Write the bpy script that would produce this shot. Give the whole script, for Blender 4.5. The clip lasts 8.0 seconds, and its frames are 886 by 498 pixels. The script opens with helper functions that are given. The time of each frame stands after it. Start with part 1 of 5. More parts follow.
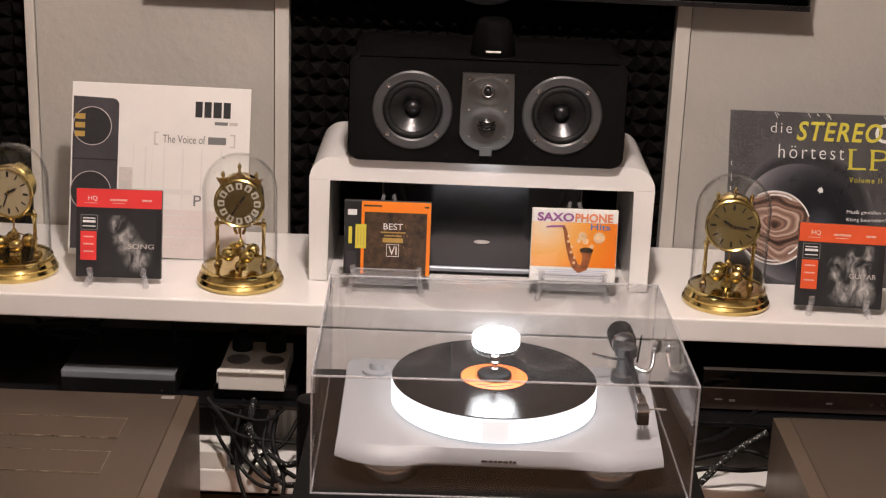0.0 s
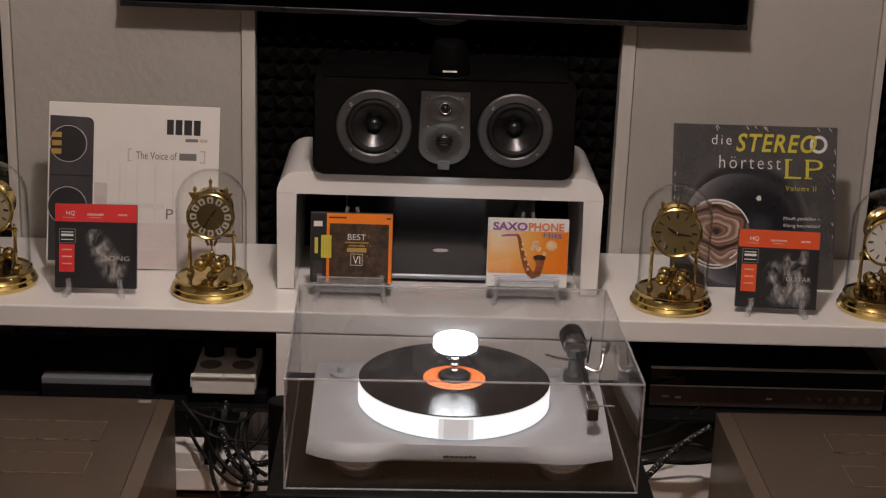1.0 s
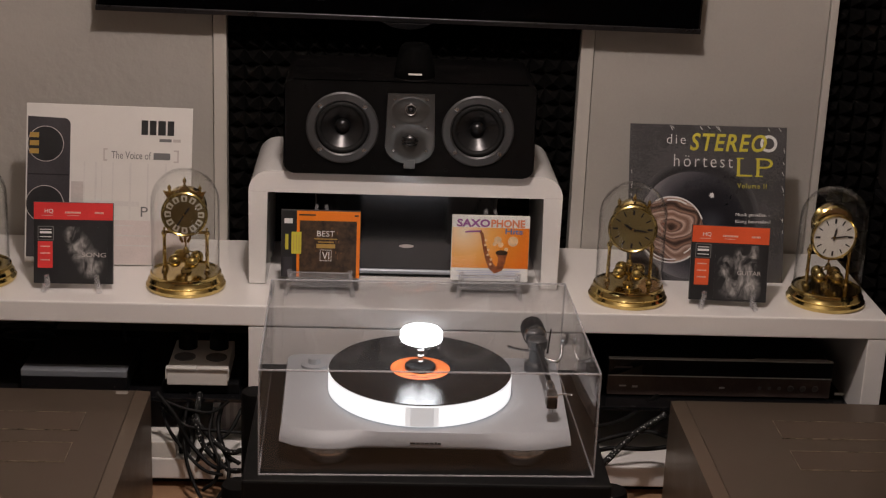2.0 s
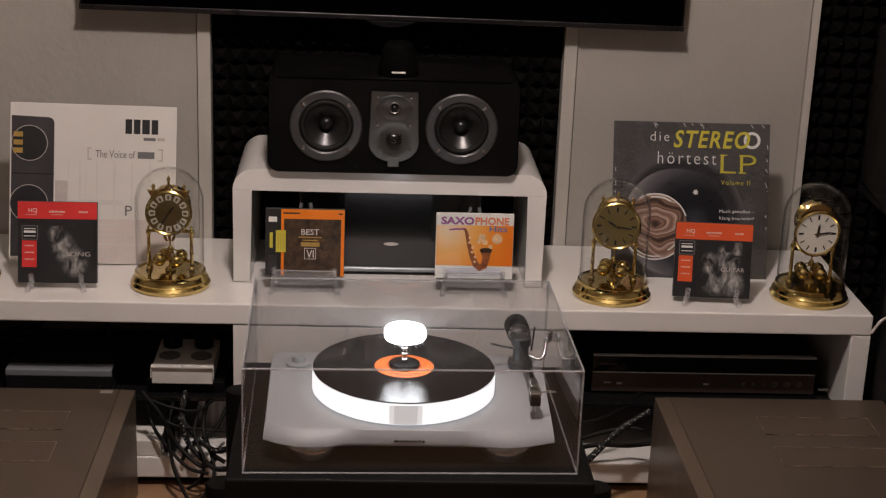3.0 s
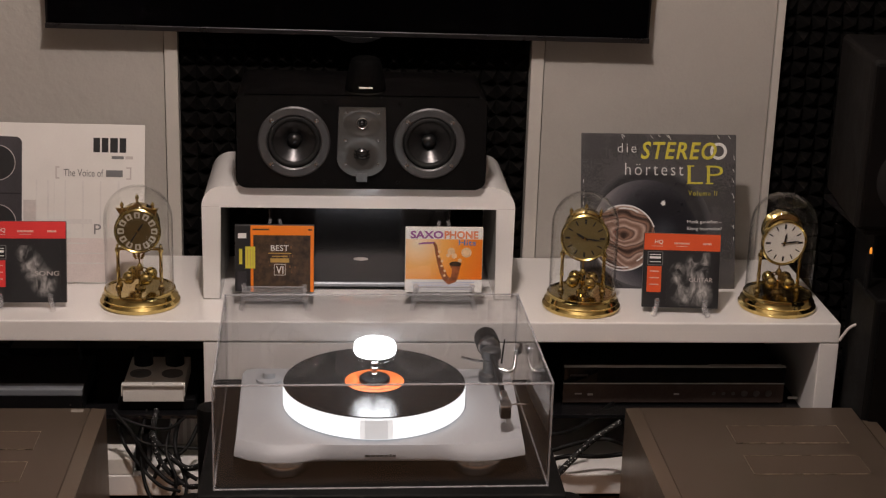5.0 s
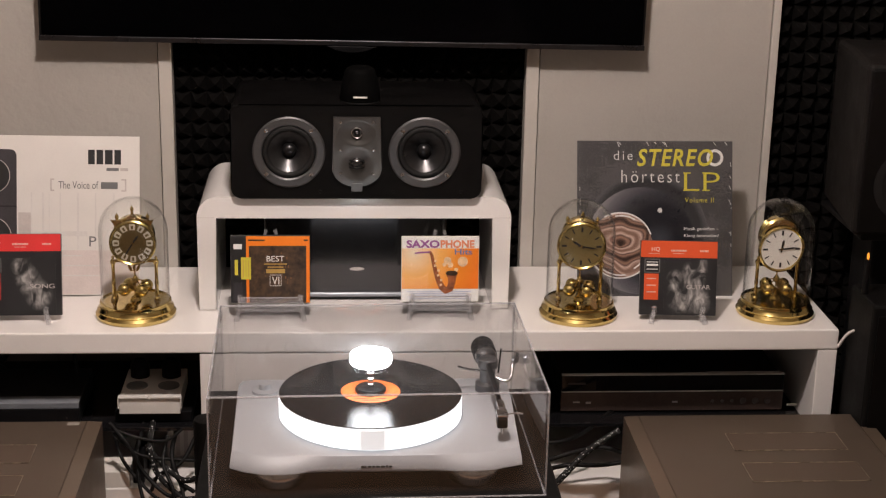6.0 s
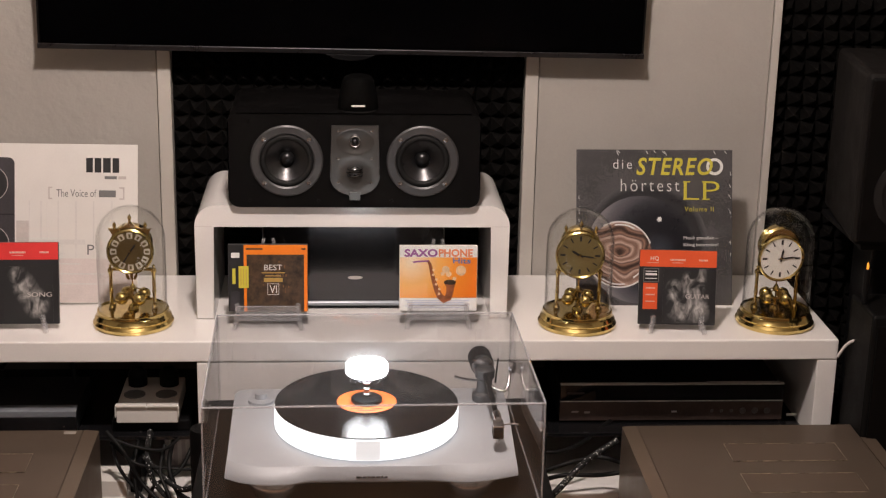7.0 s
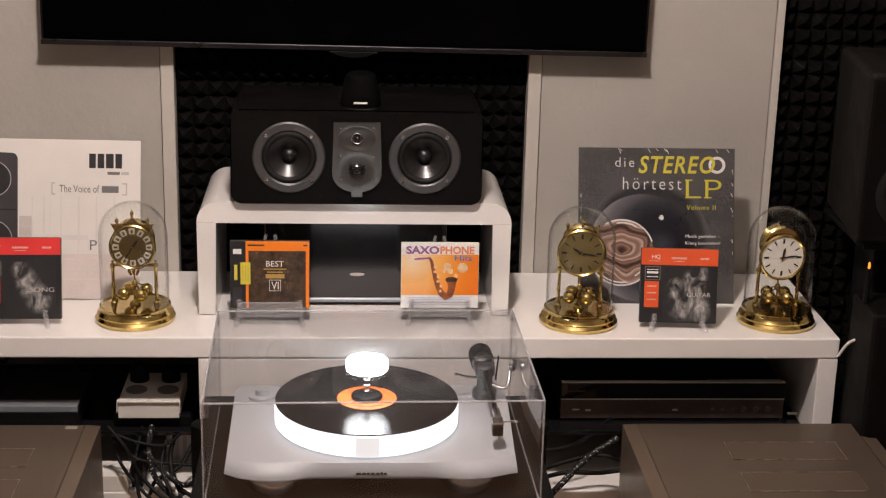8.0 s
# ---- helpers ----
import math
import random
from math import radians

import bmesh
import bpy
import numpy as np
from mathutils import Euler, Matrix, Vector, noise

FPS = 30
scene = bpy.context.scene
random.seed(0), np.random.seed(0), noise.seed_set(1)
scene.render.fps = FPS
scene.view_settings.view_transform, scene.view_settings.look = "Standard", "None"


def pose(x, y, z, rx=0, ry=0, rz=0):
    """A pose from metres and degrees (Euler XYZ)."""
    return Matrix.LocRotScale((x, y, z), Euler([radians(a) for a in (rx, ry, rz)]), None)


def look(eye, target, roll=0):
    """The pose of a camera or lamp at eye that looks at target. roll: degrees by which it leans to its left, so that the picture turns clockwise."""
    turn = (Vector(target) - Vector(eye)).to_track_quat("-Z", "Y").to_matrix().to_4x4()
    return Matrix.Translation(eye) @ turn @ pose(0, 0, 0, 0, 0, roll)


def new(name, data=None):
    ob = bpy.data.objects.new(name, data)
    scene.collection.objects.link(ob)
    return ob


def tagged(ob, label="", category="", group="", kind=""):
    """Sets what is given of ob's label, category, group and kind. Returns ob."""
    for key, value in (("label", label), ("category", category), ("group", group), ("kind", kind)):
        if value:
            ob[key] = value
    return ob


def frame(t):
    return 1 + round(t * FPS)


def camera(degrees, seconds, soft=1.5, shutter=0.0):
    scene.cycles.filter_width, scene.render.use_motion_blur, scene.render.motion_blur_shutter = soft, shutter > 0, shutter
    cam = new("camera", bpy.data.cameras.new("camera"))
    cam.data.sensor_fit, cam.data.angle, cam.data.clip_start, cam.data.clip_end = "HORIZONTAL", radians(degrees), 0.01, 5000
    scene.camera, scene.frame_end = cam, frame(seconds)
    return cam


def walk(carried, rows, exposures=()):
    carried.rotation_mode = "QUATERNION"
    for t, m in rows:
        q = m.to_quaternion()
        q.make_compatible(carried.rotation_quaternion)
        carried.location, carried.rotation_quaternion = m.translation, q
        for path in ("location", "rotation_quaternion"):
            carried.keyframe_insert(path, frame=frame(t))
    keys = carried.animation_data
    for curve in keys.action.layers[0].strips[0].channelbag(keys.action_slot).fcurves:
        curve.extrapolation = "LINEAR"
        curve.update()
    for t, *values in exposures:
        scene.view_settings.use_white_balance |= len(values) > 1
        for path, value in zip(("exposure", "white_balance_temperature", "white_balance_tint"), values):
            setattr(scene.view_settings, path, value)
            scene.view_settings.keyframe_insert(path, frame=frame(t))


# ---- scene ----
cam = camera(32.1, 8.0, soft=1.2)
PATH = [
    (0, (-0.062, -2.49, 1.534), (-0.069, -0.587, 0.919), 2.1),
    (0.5, (-0.070, -2.243, 1.442), (-0.043, -0.334, 0.844), 2.3),
    (1, (-0.07, -2.636, 1.594), (-0.021, -0.732, 0.983), 2.0),
    (1.5, (-0.078, -2.742, 1.633), (0.001, -0.841, 1.017), 2.2),
    (3, (-0.066, -2.747, 1.639), (0.043, -0.85, 1.017), 2.2),
    (3.5, (-0.063, -2.748, 1.638), (0.057, -0.849, 1.021), 2.2),
    (4, (-0.061, -2.751, 1.642), (0.068, -0.852, 1.026), 2.2),
    (4.5, (-0.059, -2.755, 1.644), (0.078, -0.856, 1.032), 2.0),
    (6, (-0.046, -2.747, 1.642), (0.094, -0.843, 1.048), 1.2),
    (6.5, (-0.035, -2.733, 1.643), (0.102, -0.828, 1.049), 1.1),
    (7, (-0.027, -2.738, 1.647), (0.103, -0.831, 1.059), 1.2),
    (7.5, (-0.022, -2.749, 1.65), (0.104, -0.841, 1.061), 1.3),
    (8, (-0.017, -2.742, 1.649), (0.104, -0.836, 1.057), 1.4),
]
EXPOSURES = [(0.0, 1.0), (0.25, 0.5), (0.5, 0.03), (1.0, 0.08), (1.5, 0.1), (4.5, 0.1), (5.8, 0.72), (7.0, 0.78), (8.0, 0.83)]
walk(cam, [(t, look(eye, target, roll)) for t, eye, target, roll in PATH], EXPOSURES)

FLOOR, SHELF, WALL = 0.235, 0.62, 0.41

# ---- light ----
world = bpy.data.worlds.new("room_dim")
scene.world = world
world.use_nodes = True
world.node_tree.nodes["Background"].inputs["Color"].default_value = (1.0, 0.88, 0.75, 1)
world.node_tree.nodes["Background"].inputs["Strength"].default_value = 0.02


def lamp(name, kind, energy, colour, m, soft):
    data = bpy.data.lights.new(name, kind)
    data.energy, data.color = energy, colour
    data.shadow_soft_size = soft
    ob = new(name, data)
    ob.matrix_world = m
    return ob


CEILING_LAMP = (-0.06, -1.05, 2.58)
lamp("ceiling_lamp_light", "POINT", 113, (1.0, 0.852, 0.79), Matrix.Translation(CEILING_LAMP), soft=0.08)


# ---- materials ----
def material(name, colour, rough=0.5, metal=0.0, vary=0.12, scale=18.0, bump=0.0, bump_scale=300.0, coat=0.0, emit=None, power=0.0, fine=260.0, aniso=0.0, transmission=0.0, spec=0.5):
    """A surface with two scales of variation, in metres."""
    m = bpy.data.materials.new(name)
    m.use_nodes = True
    nt = m.node_tree
    n, l = nt.nodes, nt.links
    b = n["Principled BSDF"]
    co = n.new("ShaderNodeTexCoord")
    big, small = n.new("ShaderNodeTexNoise"), n.new("ShaderNodeTexNoise")
    big.inputs["Scale"].default_value, small.inputs["Scale"].default_value = scale, fine
    big.inputs["Detail"].default_value = 5
    for t in (big, small):
        l.new(co.outputs["Object"], t.inputs["Vector"])
    add = n.new("ShaderNodeMath")
    add.operation = "ADD"
    half = n.new("ShaderNodeMath")
    half.operation, half.inputs[1].default_value = "MULTIPLY", 0.5
    l.new(small.outputs["Fac"], half.inputs[0])
    l.new(big.outputs["Fac"], add.inputs[0])
    l.new(half.outputs[0], add.inputs[1])
    ramp = n.new("ShaderNodeValToRGB")
    low, high = [max(0.0, c * (1 - vary)) for c in colour], [min(1.0, c * (1 + vary)) for c in colour]
    ramp.color_ramp.elements[0].position, ramp.color_ramp.elements[1].position = 0.5, 1.0
    ramp.color_ramp.elements[0].color, ramp.color_ramp.elements[1].color = (*low, 1), (*high, 1)
    l.new(add.outputs[0], ramp.inputs[0])
    l.new(ramp.outputs[0], b.inputs["Base Color"])
    b.inputs["Metallic"].default_value = metal
    b.inputs["Specular IOR Level"].default_value = spec
    r = n.new("ShaderNodeMapRange")
    r.inputs["From Min"].default_value, r.inputs["From Max"].default_value = 0.5, 1.0
    r.inputs["To Min"].default_value, r.inputs["To Max"].default_value = rough * 0.85, min(1.0, rough * 1.15)
    l.new(add.outputs[0], r.inputs["Value"])
    l.new(r.outputs[0], b.inputs["Roughness"])
    b.inputs["Coat Weight"].default_value, b.inputs["Coat Roughness"].default_value = coat, 0.08
    b.inputs["Transmission Weight"].default_value = transmission
    if aniso:
        b.inputs["Anisotropic"].default_value = aniso
    if bump:
        t = n.new("ShaderNodeTexNoise")
        t.inputs["Scale"].default_value, t.inputs["Detail"].default_value = bump_scale, 4
        l.new(co.outputs["Object"], t.inputs["Vector"])
        k = n.new("ShaderNodeBump")
        k.inputs["Strength"].default_value, k.inputs["Distance"].default_value = bump, 0.002
        l.new(t.outputs["Fac"], k.inputs["Height"])
        l.new(k.outputs[0], b.inputs["Normal"])
    if emit:
        b.inputs["Emission Color"].default_value, b.inputs["Emission Strength"].default_value = (*emit, 1), power
    return m


def clear(name, tint=(1, 1, 1), gloss=0.02, ior=1.49, haze=0.0, dust=0.0):
    """Thin clear acrylic or glass: see-through, with a mirror-like gloss that grows at a slant."""
    m = bpy.data.materials.new(name)
    m.use_nodes = True
    nt = m.node_tree
    n, l = nt.nodes, nt.links
    n.remove(n["Principled BSDF"])
    see, shine, mix, slant = n.new("ShaderNodeBsdfTransparent"), n.new("ShaderNodeBsdfGlossy"), n.new("ShaderNodeMixShader"), n.new("ShaderNodeLayerWeight")
    see.inputs["Color"].default_value = (*tint, 1)
    shine.inputs["Roughness"].default_value = gloss
    slant.inputs["Blend"].default_value = 0.5
    least = ((ior - 1) / (ior + 1)) ** 2
    curve, lift = n.new("ShaderNodeMath"), n.new("ShaderNodeMath")
    curve.operation, curve.inputs[1].default_value = "POWER", 5
    lift.operation, lift.inputs[1].default_value, lift.inputs[2].default_value = "MULTIPLY_ADD", 1 - least, least
    l.new(slant.outputs["Facing"], curve.inputs[0])
    l.new(curve.outputs[0], lift.inputs[0])
    l.new(lift.outputs[0], mix.inputs["Fac"])
    l.new(see.outputs[0], mix.inputs[1])
    l.new(shine.outputs[0], mix.inputs[2])
    last = mix
    if haze:
        milk, more = n.new("ShaderNodeBsdfDiffuse"), n.new("ShaderNodeMixShader")
        milk.inputs["Color"].default_value = (0.8, 0.8, 0.82, 1)
        more.inputs["Fac"].default_value = haze
        l.new(mix.outputs[0], more.inputs[1])
        l.new(milk.outputs[0], more.inputs[2])
        last = more
    # dust: a mottled translucent veil, added to give a lamp its halo
    if dust:
        veil, veiled, mottle, reach, co = n.new("ShaderNodeBsdfTranslucent"), n.new("ShaderNodeMixShader"), n.new("ShaderNodeTexNoise"), n.new("ShaderNodeMapRange"), n.new("ShaderNodeTexCoord")
        mottle.inputs["Scale"].default_value, mottle.inputs["Detail"].default_value = 60, 6
        reach.inputs["From Min"].default_value, reach.inputs["From Max"].default_value = 0.3, 0.8
        reach.inputs["To Min"].default_value, reach.inputs["To Max"].default_value = dust * 0.6, dust * 1.4
        veil.inputs["Color"].default_value = (0.85, 0.85, 0.88, 1)
        l.new(co.outputs["Object"], mottle.inputs["Vector"])
        l.new(mottle.outputs["Fac"], reach.inputs["Value"])
        l.new(reach.outputs[0], veiled.inputs["Fac"])
        l.new(last.outputs[0], veiled.inputs[1])
        l.new(veil.outputs[0], veiled.inputs[2])
        last = veiled
    l.new(last.outputs[0], n["Material Output"].inputs["Surface"])
    return m


def rings(name, dark, light, per_metre, rough, metal=0.0, twist=0.0):
    """Fine rings round the object's own z axis, as of grooves or turned metal."""
    m = material(name, dark, rough, metal, vary=0.1)
    nt = m.node_tree
    n, l = nt.nodes, nt.links
    co = n.new("ShaderNodeTexCoord")
    w = n.new("ShaderNodeTexWave")
    w.wave_type, w.rings_direction = "RINGS", "Z"
    w.inputs["Scale"].default_value, w.inputs["Distortion"].default_value = per_metre, twist
    l.new(co.outputs["Object"], w.inputs["Vector"])
    mix = n.new("ShaderNodeMix")
    mix.data_type = "RGBA"
    mix.inputs[6].default_value, mix.inputs[7].default_value = (*dark, 1), (*light, 1)
    l.new(w.outputs["Fac"], mix.inputs[0])
    l.new(mix.outputs[2], n["Principled BSDF"].inputs["Base Color"])
    nt.links.remove(n["Principled BSDF"].inputs["Roughness"].links[0])
    n["Principled BSDF"].inputs["Roughness"].default_value = rough
    n["Principled BSDF"].inputs["Specular IOR Level"].default_value = 0.22
    k = n.new("ShaderNodeBump")
    k.inputs["Strength"].default_value, k.inputs["Distance"].default_value = 0.06, 0.0004
    l.new(w.outputs["Fac"], k.inputs["Height"])
    l.new(k.outputs[0], n["Principled BSDF"].inputs["Normal"])
    return m


M = dict(
    paint=material("wall_paint", (0.385, 0.364, 0.332), 0.8, vary=0.05, scale=6, bump=0.9, bump_scale=55),
    trim=material("trim_paint", (0.50, 0.475, 0.435), 0.55, vary=0.04, scale=8, bump=0.1),
    foam=material("black_foam", (0.0026, 0.0022, 0.0020), 0.95, vary=0.3, scale=30, bump=0.5, bump_scale=900, spec=0.1),
    floor=material("oak_floor", (0.28, 0.165, 0.095), 0.45, vary=0.25, scale=9, bump=0.15),
    ceiling=material("ceiling_paint", (0.62, 0.59, 0.55), 0.9, vary=0.04),
    room_wall=material("room_wall_paint", (0.30, 0.275, 0.245), 0.9, vary=0.06),
    lacquer=material("white_lacquer", (0.82, 0.80, 0.78), 0.16, vary=0.03, scale=5, bump=0.03, bump_scale=40, coat=0.4),
    black_glass=material("black_glass", (0.008, 0.008, 0.009), 0.05, vary=0.1, spec=0.5),
    screen=material("dark_screen", (0.0006, 0.0006, 0.0008), 0.12, vary=0.1, spec=0.04),
    bezel=material("dark_metal_bezel", (0.055, 0.055, 0.06), 0.3, 0.9),
    black=material("black_plastic", (0.0045, 0.0045, 0.005), 0.45, vary=0.25, bump=0.08, spec=0.15),
    satin_black=material("black_satin_vinyl", (0.0032, 0.0029, 0.0028), 0.55, spec=0.09, vary=0.3, bump=0.25, bump_scale=700),
    cabinet=material("black_wood_cabinet", (0.0030, 0.0027, 0.0027), 0.55, spec=0.06, vary=0.25, bump=0.15, bump_scale=500),
    ringmetal=material("grey_driver_ring", (0.095, 0.095, 0.098), 0.42, 0.7, vary=0.08, bump=0.1, bump_scale=900),
    plate=material("grey_tweeter_plate", (0.090, 0.087, 0.083), 0.30, 0.65, vary=0.02, scale=4, fine=20),
    cone=material("dark_cone", (0.040, 0.040, 0.042), 0.32, 0.8, vary=0.15),
    rubber=material("black_rubber", (0.008, 0.008, 0.008), 0.6, vary=0.2, spec=0.2),
    steel=material("polished_steel", (0.62, 0.62, 0.63), 0.18, 1.0, vary=0.08),
    brass=material("polished_brass", (0.64, 0.49, 0.19), 0.12, 1.0, vary=0.15, scale=25),
    brass_dark=material("aged_brass", (0.40, 0.31, 0.12), 0.24, 1.0, vary=0.2, scale=40),
    gilt=material("gilt_dial", (0.26, 0.215, 0.095), 0.4, 0.7, vary=0.12),
    ivory=material("ivory_enamel", (0.78, 0.76, 0.71), 0.35, vary=0.05),
    tile=material("old_ivory_tile", (0.50, 0.47, 0.38), 0.35, vary=0.08),
    brown_dial=material("dark_bronze_dial", (0.13, 0.098, 0.040), 0.35, 0.6, vary=0.2),
    ink=material("black_ink", (0.012, 0.012, 0.013), 0.6, vary=0.15),
    ink_grey=material("grey_ink", (0.16, 0.16, 0.16), 0.6, vary=0.1),
    glass=clear("dome_glass", (0.994, 0.996, 0.994), 0.015, 1.34),
    acrylic=clear("clear_acrylic", (0.988, 0.988, 0.99), 0.012, 1.49, 0.001),
    # haze and veil added for the halo round the record lamp
    acrylic_hazy=clear("hazy_clear_acrylic", (0.992, 0.992, 0.993), 0.012, 1.43, 0.007, 0.018),
    acrylic_edge=clear("acrylic_edge", (0.75, 0.75, 0.77), 0.10, 1.9, 0.22),
    easel=clear("acrylic_easel", (0.97, 0.97, 0.975), 0.05, 1.6, 0.12),
    silver=material("satin_silver", (0.325, 0.338, 0.358), 0.55, 0.1, vary=0.04, scale=7, bump=0.03, bump_scale=1200),
    # emission stands in for lamp light carried through the acrylic platter
    frosted=material("piped_glow_frosted_acrylic", (0.88, 0.88, 0.90), 0.35, vary=0.02, emit=(0.97, 0.98, 1.0), power=0.82),
    # dim and half-lit copies: shade in the rim painted by greyer, weaker emission
    frosted_dim=material("dim_lit_frosted_acrylic", (0.60, 0.60, 0.61), 0.4, vary=0.03, emit=(0.97, 0.98, 1.0), power=0.36),
    frosted_mid=material("half_lit_frosted_acrylic", (0.72, 0.72, 0.73), 0.38, vary=0.03, emit=(0.97, 0.98, 1.0), power=0.52),
    vinyl=rings("record_vinyl", (0.010, 0.010, 0.011), (0.009, 0.009, 0.010), 620, 0.13),
    orange_label=material("orange_paper_label", (0.66, 0.14, 0.025), 0.6, vary=0.1),
    champagne=material("champagne_bronze_metal", (0.132, 0.101, 0.076), 0.40, 0.55, vary=0.06, scale=12, bump=0.05, bump_scale=1500),
    champagne_light=material("champagne_rim", (0.29, 0.24, 0.185), 0.4, 0.5, vary=0.8, scale=60),
    champagne_edge=material("champagne_side", (0.16, 0.122, 0.09), 0.36, 0.55, vary=0.06),
    vent=material("vent_mesh_metal", (0.125, 0.092, 0.068), 0.5, 0.5, vary=0.15, scale=400, fine=900),
    stb_grey=material("blue_grey_metal", (0.26, 0.28, 0.31), 0.4, 0.3, vary=0.06),
    player=material("dark_brown_gloss", (0.085, 0.060, 0.052), 0.22, vary=0.2),
    grey_metal=material("grey_metal_lid", (0.07, 0.072, 0.075), 0.32, 0.8, vary=0.06, scale=6),
    white_plastic=material("white_plastic", (0.72, 0.70, 0.66), 0.4, vary=0.04),
    cable=material("black_cable", (0.0045, 0.0045, 0.0045), 0.55, vary=0.3, spec=0.2),
    sleeve_white=material("white_card_sleeve", (0.72, 0.70, 0.67), 0.35, vary=0.03, coat=0.2),
    sleeve_dark=material("dark_grey_card_sleeve", (0.082, 0.080, 0.083), 0.28, vary=0.2, scale=9, coat=0.5),
    card_black=material("black_card", (0.022, 0.023, 0.025), 0.35, vary=0.25, scale=20, coat=0.2),
    red=material("red_card", (0.72, 0.045, 0.045), 0.4, vary=0.06),
    orange_red=material("orange_red_card", (0.72, 0.10, 0.03), 0.4, vary=0.06),
    orange=material("orange_card", (0.86, 0.22, 0.012), 0.4, vary=0.06),
    white_ink=material("white_ink", (0.80, 0.80, 0.78), 0.5, vary=0.05),
    yellow=material("yellow_ink", (0.64, 0.56, 0.06), 0.5, vary=0.06),
    pale_grey=material("pale_grey_print", (0.52, 0.48, 0.46), 0.5, vary=0.12, scale=25),
    faint=material("faint_grey_print", (0.66, 0.64, 0.62), 0.5, vary=0.08, scale=25),
    pale_pink=material("pale_pink_print", (0.66, 0.59, 0.57), 0.5, vary=0.10, scale=14),
    slate=material("slate_print", (0.045, 0.042, 0.048), 0.4, vary=0.25, scale=14),
    gold_ink=material("gold_ink", (0.55, 0.36, 0.10), 0.35, 0.4, vary=0.1),
    brown_print=material("brown_print", (0.058, 0.034, 0.019), 0.4, vary=0.8, scale=60, fine=140),
    sax_brown=material("sepia_ink", (0.30, 0.09, 0.03), 0.5, vary=0.6, scale=60),
    purple=material("purple_ink", (0.30, 0.10, 0.30), 0.5, vary=0.1),
    coral=material("coral_ink", (0.75, 0.25, 0.12), 0.5, vary=0.1),
    peach=material("peach_ink", (0.82, 0.56, 0.34), 0.5, vary=0.25, scale=90),
    pale_blue=material("pale_blue_ink", (0.42, 0.46, 0.62), 0.5, vary=0.3, scale=200),
    blue=material("blue_ink", (0.08, 0.20, 0.55), 0.5, vary=0.1),
    laptop_lid=material("dark_polished_lid", (0.085, 0.085, 0.09), 0.16, 0.9, vary=0.05, scale=6),
    printed_pale=material("pale_rose_ink", (0.70, 0.40, 0.34), 0.5, vary=0.35, scale=300),
    faded_gold=material("faded_gold_ink", (0.15, 0.080, 0.036), 0.45, vary=0.6, scale=80),
    sticker=material("pale_foil_sticker", (0.30, 0.27, 0.24), 0.4, vary=0.15, scale=90),
    button_grey=material("dim_button_metal", (0.16, 0.14, 0.13), 0.35, 0.5, vary=0.15, scale=200),
    dark_side=material("black_ash_side", (0.008, 0.007, 0.0065), 0.6, vary=0.2, spec=0.15),
    soot=material("matt_soot_black", (0.0016, 0.0016, 0.0016), 0.8, vary=0.2, spec=0.04),
    cream_dial=material("cream_gilt_dial", (0.46, 0.39, 0.25), 0.4, 0.2, vary=0.1),
    back_panel=material("brown_black_back_panel", (0.095, 0.080, 0.068), 0.7, vary=0.2, scale=8),
    steel_dark=material("dark_polished_dome", (0.16, 0.16, 0.165), 0.22, 0.9, vary=0.08),
    led=material("lamp_led_face", (0.9, 0.9, 0.9), 0.4, emit=(0.93, 0.96, 1.0), power=11.0),
    ceiling_glow=material("lamp_diffuser", (0.9, 0.85, 0.75), 0.4, emit=(1.0, 0.86, 0.7), power=6),
    amber=material("amber_bulb", (0.8, 0.35, 0.05), 0.4, emit=(1.0, 0.30, 0.03), power=0.6),
)


